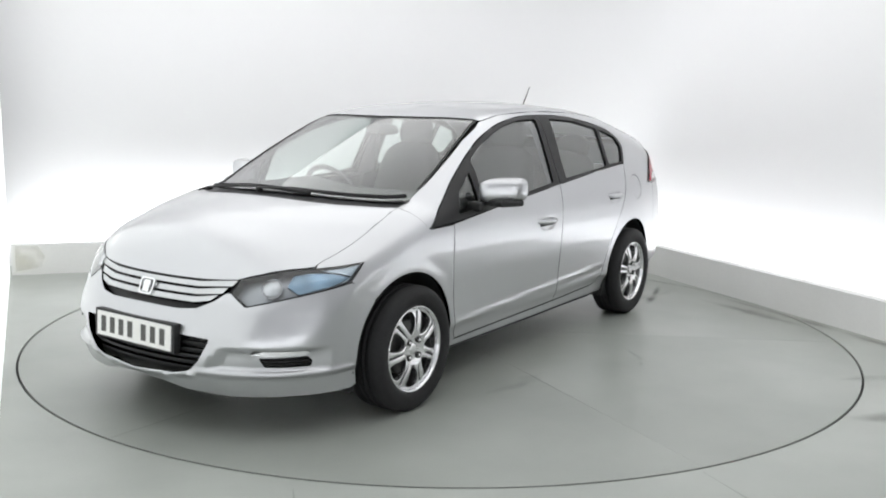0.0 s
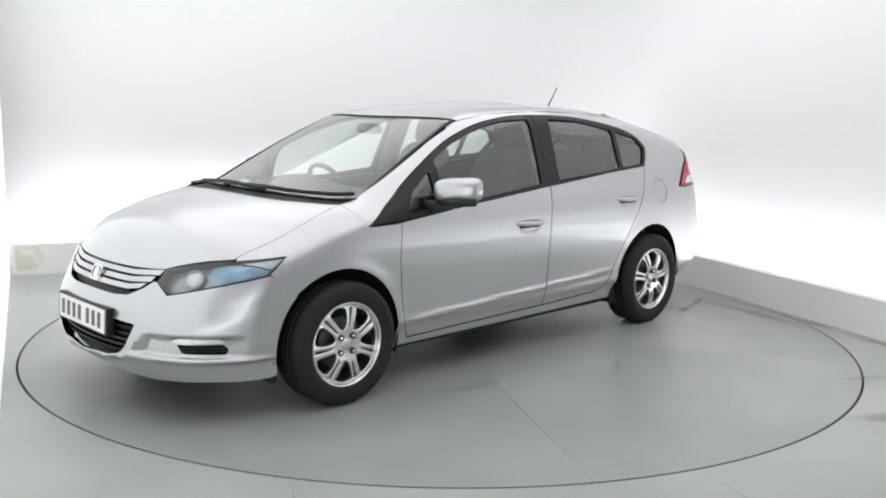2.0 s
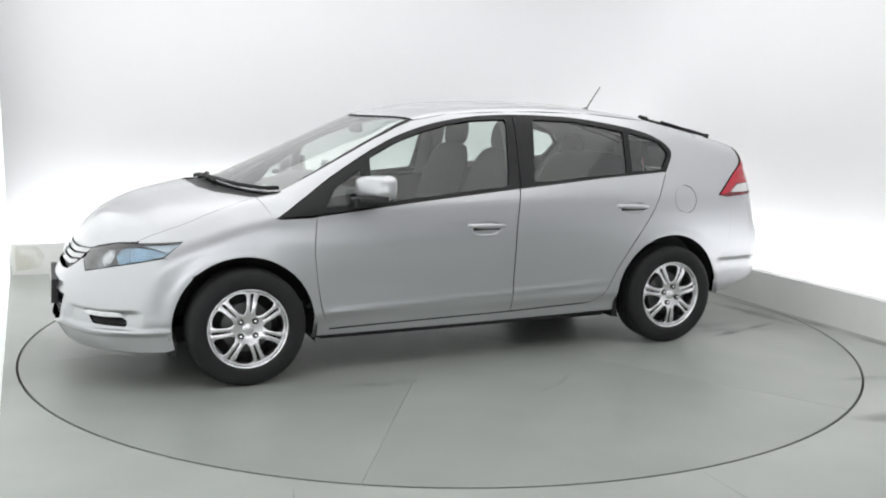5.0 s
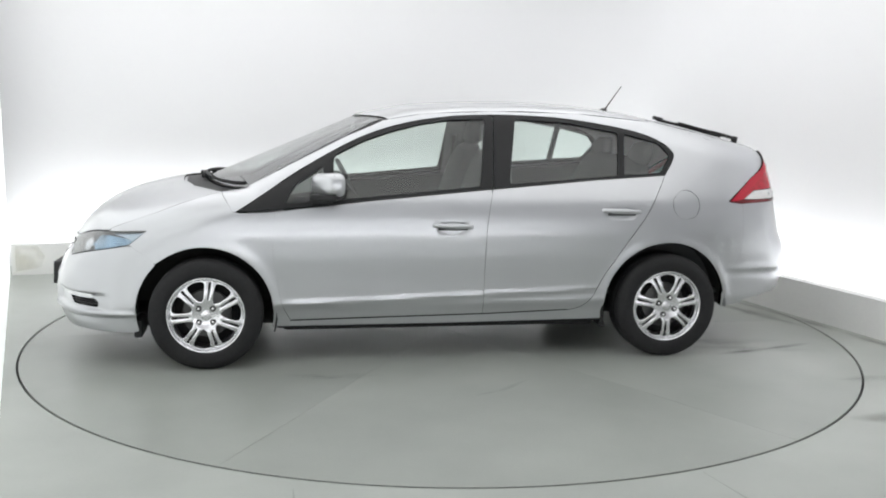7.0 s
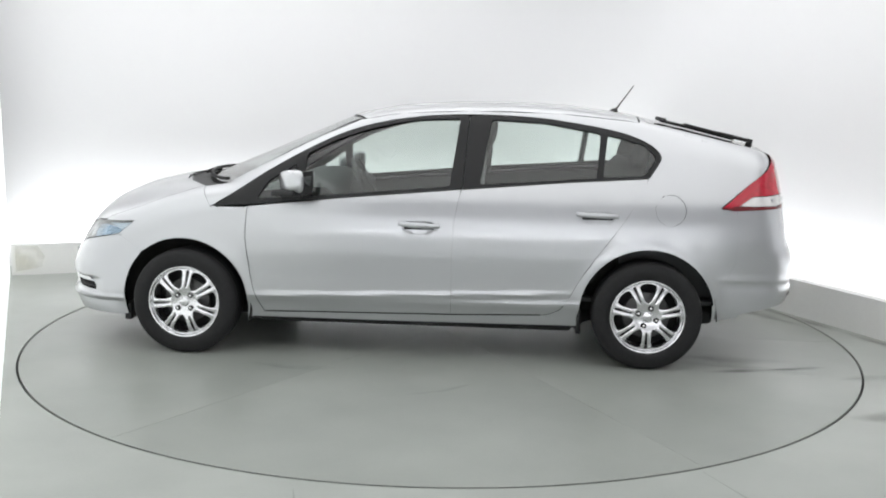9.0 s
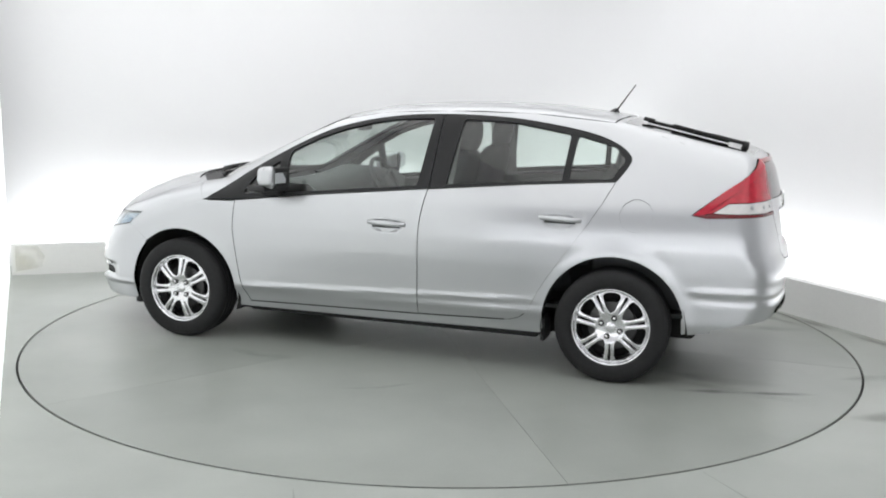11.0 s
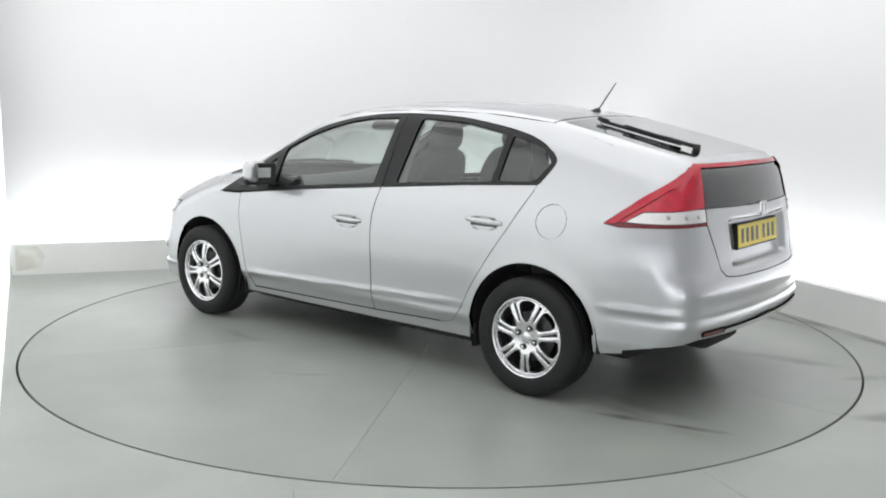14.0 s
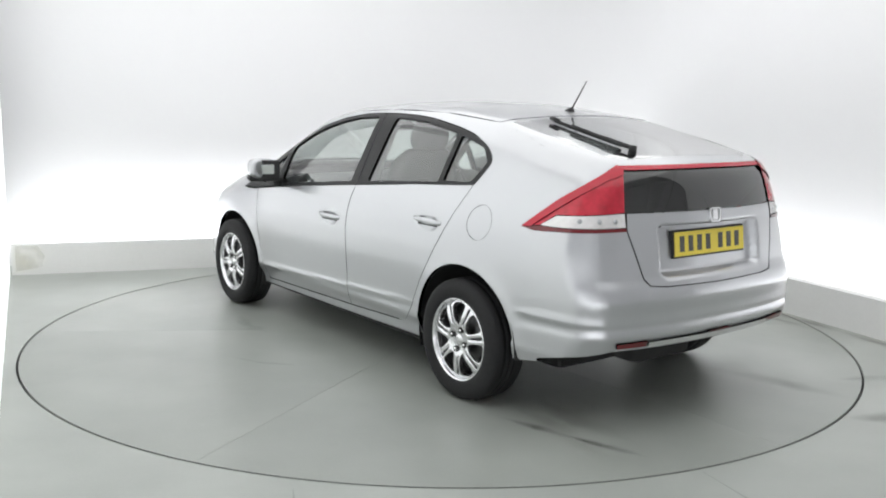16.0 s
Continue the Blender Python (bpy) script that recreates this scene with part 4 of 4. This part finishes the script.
# wheels
def wheel_mesh(spin):
    """Seven split spokes: a turned face with openings, given depth."""
    R = 0.196
    outline = [(R * math.cos(k * math.tau / 84), R * math.sin(k * math.tau / 84)) for k in range(84)]
    holes = []

    def spot(r, a):
        return (r * math.cos(a), r * math.sin(a))
    for k in range(7):
        a = math.radians(spin) + k * math.tau / 7
        slot = [spot(0.090, a - 0.034), spot(0.178, a - 0.042), spot(0.182, a), spot(0.178, a + 0.042), spot(0.090, a + 0.034), spot(0.086, a)]
        b = a + math.pi / 7
        gap = [spot(0.076, b), spot(0.095, b - 0.19), spot(0.130, b - 0.260), spot(0.163, b - 0.275), spot(0.180, b - 0.22), spot(0.185, b),
               spot(0.180, b + 0.22), spot(0.163, b + 0.275), spot(0.130, b + 0.260), spot(0.095, b + 0.19)]
        holes += [slot, spl(gap + [gap[0]], 3)[:-1]]
    every, edges, loops = [], [], []
    for q in [outline] + holes:
        s = len(every)
        every += q
        loops.append((s, len(q)))
        edges += [(s + i, s + (i + 1) % len(q)) for i in range(len(q))]
    for r in (0.025, 0.05, 0.072):
        every += [spot(r, k * math.tau / 24) for k in range(24)]
    vs, _, tris, _, _, _ = delaunay_2d_cdt([Vector(p) for p in every], edges, [], 0, 1e-7)
    uv = np.array([tuple(v) for v in vs])
    mid = np.array([uv[list(f)].mean(0) for f in tris])
    ok = np.hypot(mid[:, 0], mid[:, 1]) < R
    for h in holes:
        ok &= ~inside(np.array(h), mid)
    tris = [f for f, g in zip(tris, ok) if g]
    rr = np.hypot(uv[:, 0], uv[:, 1])
    yo = -0.012 + 0.016 * np.sin(np.clip((rr - 0.05) / 0.14, 0, 1) * math.pi) - 0.010 * np.clip((rr - 0.17) / 0.03, 0, 1)
    bm = bmesh.new()
    front = [bm.verts.new((u, y, v)) for (u, v), y in zip(uv, yo)]
    back = [bm.verts.new((u * 0.985, y - 0.028, v * 0.985)) for (u, v), y in zip(uv, yo)]
    count = {}
    for f in tris:
        for a, b in ((f[0], f[1]), (f[1], f[2]), (f[2], f[0])):
            count[(a, b)] = 1
        bm.faces.new([front[i] for i in f][::-1]).smooth = True
        bm.faces.new([back[i] for i in f])
    for a, b in count:
        if (b, a) not in count:
            bm.faces.new((front[a], front[b], back[b], back[a]))
    for v in [v for v in bm.verts if not v.link_faces]:
        bm.verts.remove(v)
    bmesh.ops.recalc_face_normals(bm, faces=bm.faces)
    sharp = [e for e in bm.edges if len(e.link_faces) == 2 and e.calc_face_angle() > 0.7 and all(v.co.y > -0.03 for v in e.verts)]
    bmesh.ops.bevel(bm, geom=sharp, offset=0.0022, segments=1, affect="EDGES")
    return bm


def tyre_mesh():
    prof = [(0.206, -0.005), (0.214, 0.006), (0.230, 0.010), (0.250, 0.012), (0.268, 0.010), (0.283, 0.003), (0.294, -0.006), (0.298, -0.016), (0.3000, -0.030)]
    for y in (-0.062, -0.092, -0.122):
        prof += [(0.3010, y + 0.026), (0.3010, y + 0.004), (0.294, y + 0.003), (0.294, y - 0.003)]
    prof += [(0.3005, -0.150), (0.298, -0.172), (0.280, -0.186), (0.240, -0.186), (0.206, -0.172)]
    return spin_profile(prof, 72)


TYRE_DATA = tyre_mesh()
tyre_shared = bpy.data.meshes.new("tyre")
TYRE_DATA.to_mesh(tyre_shared), TYRE_DATA.free()
for sx, spin, nut0 in ((1, 98, 45), (-1, 270, 20)):
    for s in (1, -1):
        bm = spin_profile([(0.192, -0.022), (0.186, -0.060), (0.180, -0.165), (0.195, -0.175)], 64)
        wheel = part("front_wheel" if sx > 0 else "rear_wheel", bm, BARREL_SHADE, CAR, "bright alloy wheel with seven split spokes")
        wheel.matrix_basis = pose(sx * AXLE - (0.006 if sx > 0 else 0.0), s * (0.872 if sx > 0 else 0.850), 0.2985, 0, 0, 0 if s > 0 else 180)
        part("tyre", tyre_shared, RUBBER, wheel, "black rubber tyre")
        part("spokes", wheel_mesh(spin), ALLOY, wheel)
        part("rim_edge", spin_profile([(0.208, -0.010), (0.206, 0.000), (0.201, 0.003), (0.195, -0.004), (0.191, -0.022)], 64), ALLOY, wheel)
        part("hub_cap", spin_profile([(0.0005, -0.007), (0.020, -0.008), (0.027, -0.010), (0.028, -0.016)], 28), ALLOY, wheel)
        for k in range(4):
            a = math.radians(nut0 + 90 * k)
            ob = part("wheel_nut", spin_profile([(0.0005, -0.004), (0.007, -0.005), (0.0085, -0.008), (0.0085, -0.022)], 6), CHROME, wheel)
            ob.location = (0.052 * math.cos(a), 0.006, 0.052 * math.sin(a))
            # Dark disc painting the shaded hole round the nut.
            bm = spin_profile([(0.0145, -0.0100), (0.0150, -0.0098), (0.0150, -0.014), (0.0005, -0.0115)], 20)
            ob = part("nut_hole_shade", bm, GAP_SHADE, wheel)
            ob.location = (0.052 * math.cos(a), 0.0065, 0.052 * math.sin(a))
        part("brake_disc", spin_profile([(0.02, -0.060), (0.125, -0.060), (0.130, -0.065), (0.130, -0.085), (0.02, -0.085)], 40), BRAKE, wheel, "grey steel brake disc")
        part("brake_shield", spin_profile([(0.001, -0.10), (0.178, -0.10), (0.178, -0.12)], 40), UNDER, wheel)

# wheel wells, floor pan and what hangs below
for sx, r, a0, a1 in ((1, 0.384, -6, 197), (-1, 0.387, -18, 183)):
    for s in (1, -1):
        bm = bmesh.new()
        prev = None
        for k in range(33):
            a = math.radians(a0 + (a1 - a0) * k / 32)
            row = [bm.verts.new((sx * AXLE + rad * math.cos(a), s * y, 0.297 + rad * math.sin(a))) for rad, y in ((0.02, 0.56), (r, 0.56), (r, 0.795), (r - 0.010, 0.812))]
            if prev:
                for i in range(3):
                    bm.faces.new((prev[i], prev[i + 1], row[i + 1], row[i]))
            prev = row
        part("wheel_well", smooth(bm), UNDER, CAR, "black wheel arch liner")
bm = bmesh.new()
box(bm, -1.72, 1.95, -0.56, 0.56, 0.20, 0.36, 0.04)
# Low tray added to deepen the shade under the car.
box(bm, -0.98, 1.72, -0.55, 0.55, 0.168, 0.30, 0.03)
box(bm, -2.06, -1.70, -0.60, 0.60, 0.39, 0.50, 0.03)
box(bm, -0.90, 0.90, -0.74, 0.74, 0.175, 0.34, 0.03)
box(bm, 1.69, 2.00, -0.56, 0.56, 0.21, 0.50, 0.03)
part("underbody", bm, UNDER, CAR, "dark underbody")
bm = bmesh.new()
box(bm, -2.06, -1.78, 0.02, 0.42, 0.285, 0.40, 0.05)
part("silencer", smooth(bm), UNDER, CAR, "dark exhaust silencer")
for s in (1, -1):
    bm = bmesh.new()
    box(bm, 1.64, 1.68, s * 0.60, s * 0.79, 0.165, 0.26, 0.008)
    part("air_deflector", bm, BLACK, CAR)
    bm = bmesh.new()
    box(bm, -0.945, -0.920, s * 0.64, s * 0.79, 0.175, 0.30, 0.008)
    part("mud_flap", bm, BLACK, CAR)

# mirrors
for s in (1, -1):
    bm = bmesh.new()
    bmesh.ops.create_cube(bm, size=1.0)
    bmesh.ops.subdivide_edges(bm, edges=bm.edges[:], cuts=5, use_grid_fill=True)
    for v in bm.verts:
        q = Vector(v.co) * 2
        big = (abs(q.x) ** 4 + abs(q.y) ** 4 + abs(q.z) ** 4) ** 0.25
        q = q / max(big, 1e-6)
        front = 0.5 + 0.5 * q.x
        v.co = (0.652 + q.x * 0.056 - 0.046 * q.y, s * (0.945 + q.y * 0.102), 1.006 + q.z * 0.068 * (1.0 - 0.18 * front) + 0.006 * q.y)
    if s < 0:
        bmesh.ops.reverse_faces(bm, faces=bm.faces)
    house = part("wing_mirror", smooth(bm), PAINT, CAR, "silver door mirror with black base")
    bm = bmesh.new()
    box(bm, -0.075, 0.07, -0.10, 0.095, -0.016, 0.016, 0.012)
    ob = part("mirror_skirt", smooth(bm), BLACK, house, "black lower shell")
    ob.matrix_basis = pose(0.655, s * 0.935, 0.945, 0, 0, -20 * s)
    bm = bmesh.new()
    box(bm, 0.62, 0.74, s * 0.775, s * 0.87, 0.895, 0.945, 0.014)
    part("mirror_arm", smooth(bm), BLACK, house, "black mirror arm")
    bm = bmesh.new()
    box(bm, -0.010, 0.010, -0.092, 0.092, -0.058, 0.056, 0.009)
    rim_ob = part("mirror_rim", bm, BLACK, house, "black rim")
    rim_ob.matrix_basis = pose(0.590, s * 0.950, 1.006, 0, 0, -22 * s)
    bm = bmesh.new()
    box(bm, -0.0125, -0.007, -0.058, 0.058, -0.030, 0.030, 0.001)
    ob = part("mirror_glass", bm, MIRROR, house, "silvered mirror glass")
    ob.matrix_basis = rim_ob.matrix_basis @ pose(-0.004, 0, 0, 0, -9, 0)

# door handles
for doors, (hx, hz) in ((FDOOR, HANDLES[0]), (RDOOR, HANDLES[1])):
    for s, door in ((1, doors[0]), (-1, doors[1])):
        p = on_skin("side", [hx], [hz])[0]
        y0 = float(p[1])
        bm = bmesh.new()
        for k in range(11):
            f = k / 10
            x = hx + 0.115 - 0.23 * f
            rise = -0.002 + 0.020 * min(1.0, 4.2 * min(f, 1 - f))
            hgt = 0.011 + 0.004 * math.sin(math.pi * f)
            z = hz + 0.008 - 0.008 * f
            for b in range(8):
                a = b * math.tau / 8
                bm.verts.new((x, s * (y0 + rise + 0.008 * math.cos(a)), z + hgt * math.sin(a)))
        bm.verts.ensure_lookup_table()
        for k in range(10):
            for b in range(8):
                c = (b + 1) % 8
                bm.faces.new((bm.verts[k * 8 + b], bm.verts[k * 8 + c], bm.verts[k * 8 + 8 + c], bm.verts[k * 8 + 8 + b]))
        bm.faces.new(bm.verts[:8]), bm.faces.new(bm.verts[80:88])
        bmesh.ops.recalc_face_normals(bm, faces=bm.faces)
        part("handle", smooth(bm), PAINT, door, "silver pull handle")
        # Dark block in the handle recess, its shade put in as colour.
        bm = bmesh.new()
        box(bm, hx - 0.082, hx + 0.082, min(s * (y0 - 0.016), s * (y0 + 0.002)), max(s * (y0 - 0.016), s * (y0 + 0.002)), hz - 0.021, hz - 0.007, 0.003)
        part("handle_shade", bm, GAP_SHADE, door, "dark block standing in for shade under the handle")

# aerial and wipers
bm = tube([(-1.155, 0, 1.390), (-1.158, 0, 1.404), (-1.170, 0, 1.424)], [0.040, 0.031, 0.012], 12)
aerial = part("aerial", bm, BLACK, CAR, "short black roof aerial")
part("rod", tube([(-1.167, 0, 1.418), (-1.270, 0, 1.566)], [0.0046, 0.003], 8), BLACK, aerial)


def lying(pts, lift):
    p = on_skin("top", [q[0] for q in pts], [q[1] for q in pts])
    n = skin_normal(p)
    return [Vector(a + b * lift) for a, b in zip(p, n)]


for arm, blade, pivot in (([(1.375, -0.05), (1.335, 0.15), (1.285, 0.36)], [(1.345, 0.06), (1.27, 0.385), (1.17, 0.56), (1.085, 0.650)], (1.378, -0.06)),
                          ([(1.350, -0.45), (1.352, -0.28), (1.345, -0.08)], [(1.265, -0.51), (1.308, -0.30), (1.345, 0.02), (1.350, 0.26)], (1.345, -0.47))):
    wiper = part("wiper", tube(lying(spl(arm, 4), 0.016), 0.010, 8, flat=0.6), BLACK, CAR, "black windscreen wiper")
    part("blade", tube(lying(spl(blade, 5), 0.013), 0.010, 8), RUBBER, wiper)
    part("pivot_cap", tube([lying([pivot], 0.0)[0], lying([pivot], 0.020)[0]], [0.020, 0.015], 12), BLACK, wiper)
rear = part("rear_wiper", tube(lying(spl([(-1.90, 0.335), (-1.70, 0.345), (-1.52, 0.345)], 4), 0.024), [0.015] * 4 + [0.010] * 5, 8, flat=0.7), BLACK, CAR, "black rear wiper")
part("blade", tube(lying(spl([(-1.82, 0.318), (-1.6, 0.335), (-1.385, 0.330)], 5), 0.012), 0.009, 8), RUBBER, rear)
part("pivot_cap", tube([lying([(-1.905, 0.335)], -0.002)[0], lying([(-1.905, 0.335)], 0.036)[0]], [0.020, 0.016], 14), BLACK, rear)
part("bridge", tube(lying([(-1.36, 0.33), (-1.42, 0.335)], 0.020), 0.011, 8), BLACK, rear)

# --- cabin ---
for s, dr, poly in ((0, FDOOR, [(0.90, 0.30), (0.90, 0.845), (0.40, 0.90), (-0.27, 0.965), (-0.25, 0.30)]), (0, RDOOR, [(-0.29, 0.30), (-0.29, 0.965), (-0.83, 1.01), (-1.25, 1.04), (-1.02, 0.66), (-0.85, 0.36)])):
    pair("door_card", "side", poly, CABIN, dr, "dark grey inner door trim", off=-0.055, depth=0, step=0.06)
    pair("sill_card", "side", [(x, z + 0.0) for x, z in ((poly[1][0], poly[1][1] - 0.02), (poly[2][0], poly[2][1] - 0.02), (poly[3][0], poly[3][1] - 0.02), (poly[3][0], poly[3][1] - 0.005), (poly[2][0], poly[2][1] - 0.005), (poly[1][0], poly[1][1] - 0.005))], CABIN, dr, off=-0.012, depth=0.045, step=0.06)
part("headlining", panel_mesh("headlining", "top", both("top", [(0.38, 0.0), (0.30, 0.50), (-0.3, 0.53), (-1.2, 0.52), (-1.22, 0.0)]), off=-0.035, depth=0, step=0.08), LINING, CAR, "pale fabric headlining")
bm = bmesh.new()
box(bm, -1.95, 0.95, -0.68, 0.68, 0.34, 0.36)
box(bm, -1.95, -1.15, -0.60, 0.60, 0.36, 0.80, 0.03)
part("cabin_floor", bm, CABIN, CAR)
bm = bmesh.new()
prof = [(0.98, 0.925), (0.80, 0.955), (0.62, 0.955), (0.54, 0.90), (0.56, 0.75), (0.62, 0.45), (0.98, 0.45)]
rows = [[bm.verts.new((x - 0.10 * (y / 0.7) ** 2 + (0.03 if abs(y + 0.38) < 0.2 and x < 0.7 else 0), y, z + (0.045 * math.exp(-((y + 0.38) / 0.2) ** 2) if 0.5 < x < 0.85 and z > 0.85 else 0))) for x, z in prof] for y in np.linspace(-0.70, 0.70, 25)]
for a, b in zip(rows, rows[1:]):
    for i in range(len(prof) - 1):
        bm.faces.new((a[i], a[i + 1], b[i + 1], b[i]))
bmesh.ops.recalc_face_normals(bm, faces=bm.faces)
part("dashboard", smooth(bm), CABIN, CAR, "dark grey dashboard")
ring = [(0.187 * math.cos(k * math.tau / 36), 0.187 * math.sin(k * math.tau / 36), 0) for k in range(36)]
tilt = pose(0.455, -0.38, 0.885, 0, -62, 0)
steer = part("steering_wheel", tube([tilt @ Vector(p) for p in ring], 0.015, 10, True), CABIN, CAR, "dark steering wheel")
for a in (0, 120, 240):
    q = math.radians(a + 60)
    part("spoke", tube([tilt @ Vector((0, 0, -0.02)), tilt @ Vector((0.185 * math.cos(q), 0.185 * math.sin(q), 0))], 0.014, 8), CABIN, steer)
part("column", tube([tilt @ Vector((0, 0, 0.015)), tilt @ Vector((0, 0, -0.20))], [0.06, 0.05], 14), CABIN, steer)


def soft_block(cx, cy, cz, hx, hy, hz, power=3.5, lean=0.0, cuts=5):
    """A padded block with rounded sides that leans back."""
    bm = bmesh.new()
    bmesh.ops.create_cube(bm, size=2.0)
    bmesh.ops.subdivide_edges(bm, edges=bm.edges[:], cuts=cuts, use_grid_fill=True)
    for v in bm.verts:
        q = Vector(v.co)
        big = (abs(q.x) ** power + abs(q.y) ** power + abs(q.z) ** power) ** (1 / power)
        q = q / max(big, 1e-6)
        v.co = (cx + q.x * hx - lean * (q.z * hz), cy + q.y * hy * (1 - 0.10 * q.z), cz + q.z * hz)
    return smooth(bm)


for y in (0.36, -0.36):
    seat = part("front_seat", soft_block(0.05, y, 0.50, 0.27, 0.25, 0.11), FABRIC, CAR, "dark grey fabric front seat")
    part("backrest", soft_block(-0.24, y, 0.84, 0.085, 0.235, 0.34, 4.0, 0.32), FABRIC, seat)
    part("headrest", soft_block(-0.375, y, 1.255, 0.055, 0.125, 0.095, 2.8, 0.15), FABRIC, seat)
    for d in (-0.05, 0.05):
        part("headrest_post", tube([(-0.345, y + d, 1.12), (-0.37, y + d, 1.22)], 0.007, 6), CHROME, seat)
bench = part("rear_seat", soft_block(-0.85, 0, 0.50, 0.26, 0.62, 0.12), FABRIC, CAR, "dark grey fabric rear seat")
part("backrest", soft_block(-1.16, 0, 0.83, 0.085, 0.60, 0.30, 5.0, 0.35), FABRIC, bench)
for y in (0.36, -0.36):
    part("headrest", soft_block(-1.285, y, 1.155, 0.05, 0.125, 0.075, 3.0, 0.2), FABRIC, bench)
part("interior_mirror", soft_block(0.46, 0, 1.285, 0.014, 0.115, 0.032, 3.0), BLACK, CAR, "black interior mirror")
for s in (1, -1):
    part("inner_pillar", panel_mesh("inner_pillar", "side", [(-0.20, 0.6), (-0.37, 0.6), (-0.40, 1.36), (-0.23, 1.36)], off=-0.05, depth=0, right=s < 0, step=0.08), LINING2, CAR, "grey inner pillar trim")
    part("seat_belt", tube([Vector((-0.285, s * 0.62, 1.22)), Vector((-0.29, s * 0.66, 0.75)), Vector((-0.26, s * 0.66, 0.45))], 0.02, 6, flat=0.2), CABIN, CAR, "dark seat belt")


def motions():
    turn, ride = [], []
    for i, h in enumerate(HEADING):
        a = radians(h)
        turn.append((i * 0.5, pose(0, 0, 0, 0, 0, h)))
        ride.append((i * 0.5, pose(CAR_X * math.cos(a) - CAR_Y * math.sin(a), CAR_X * math.sin(a) + CAR_Y * math.cos(a), 0, 0, 0, h)))
    walk(TABLE, turn)
    walk(CAR, ride)


motions()
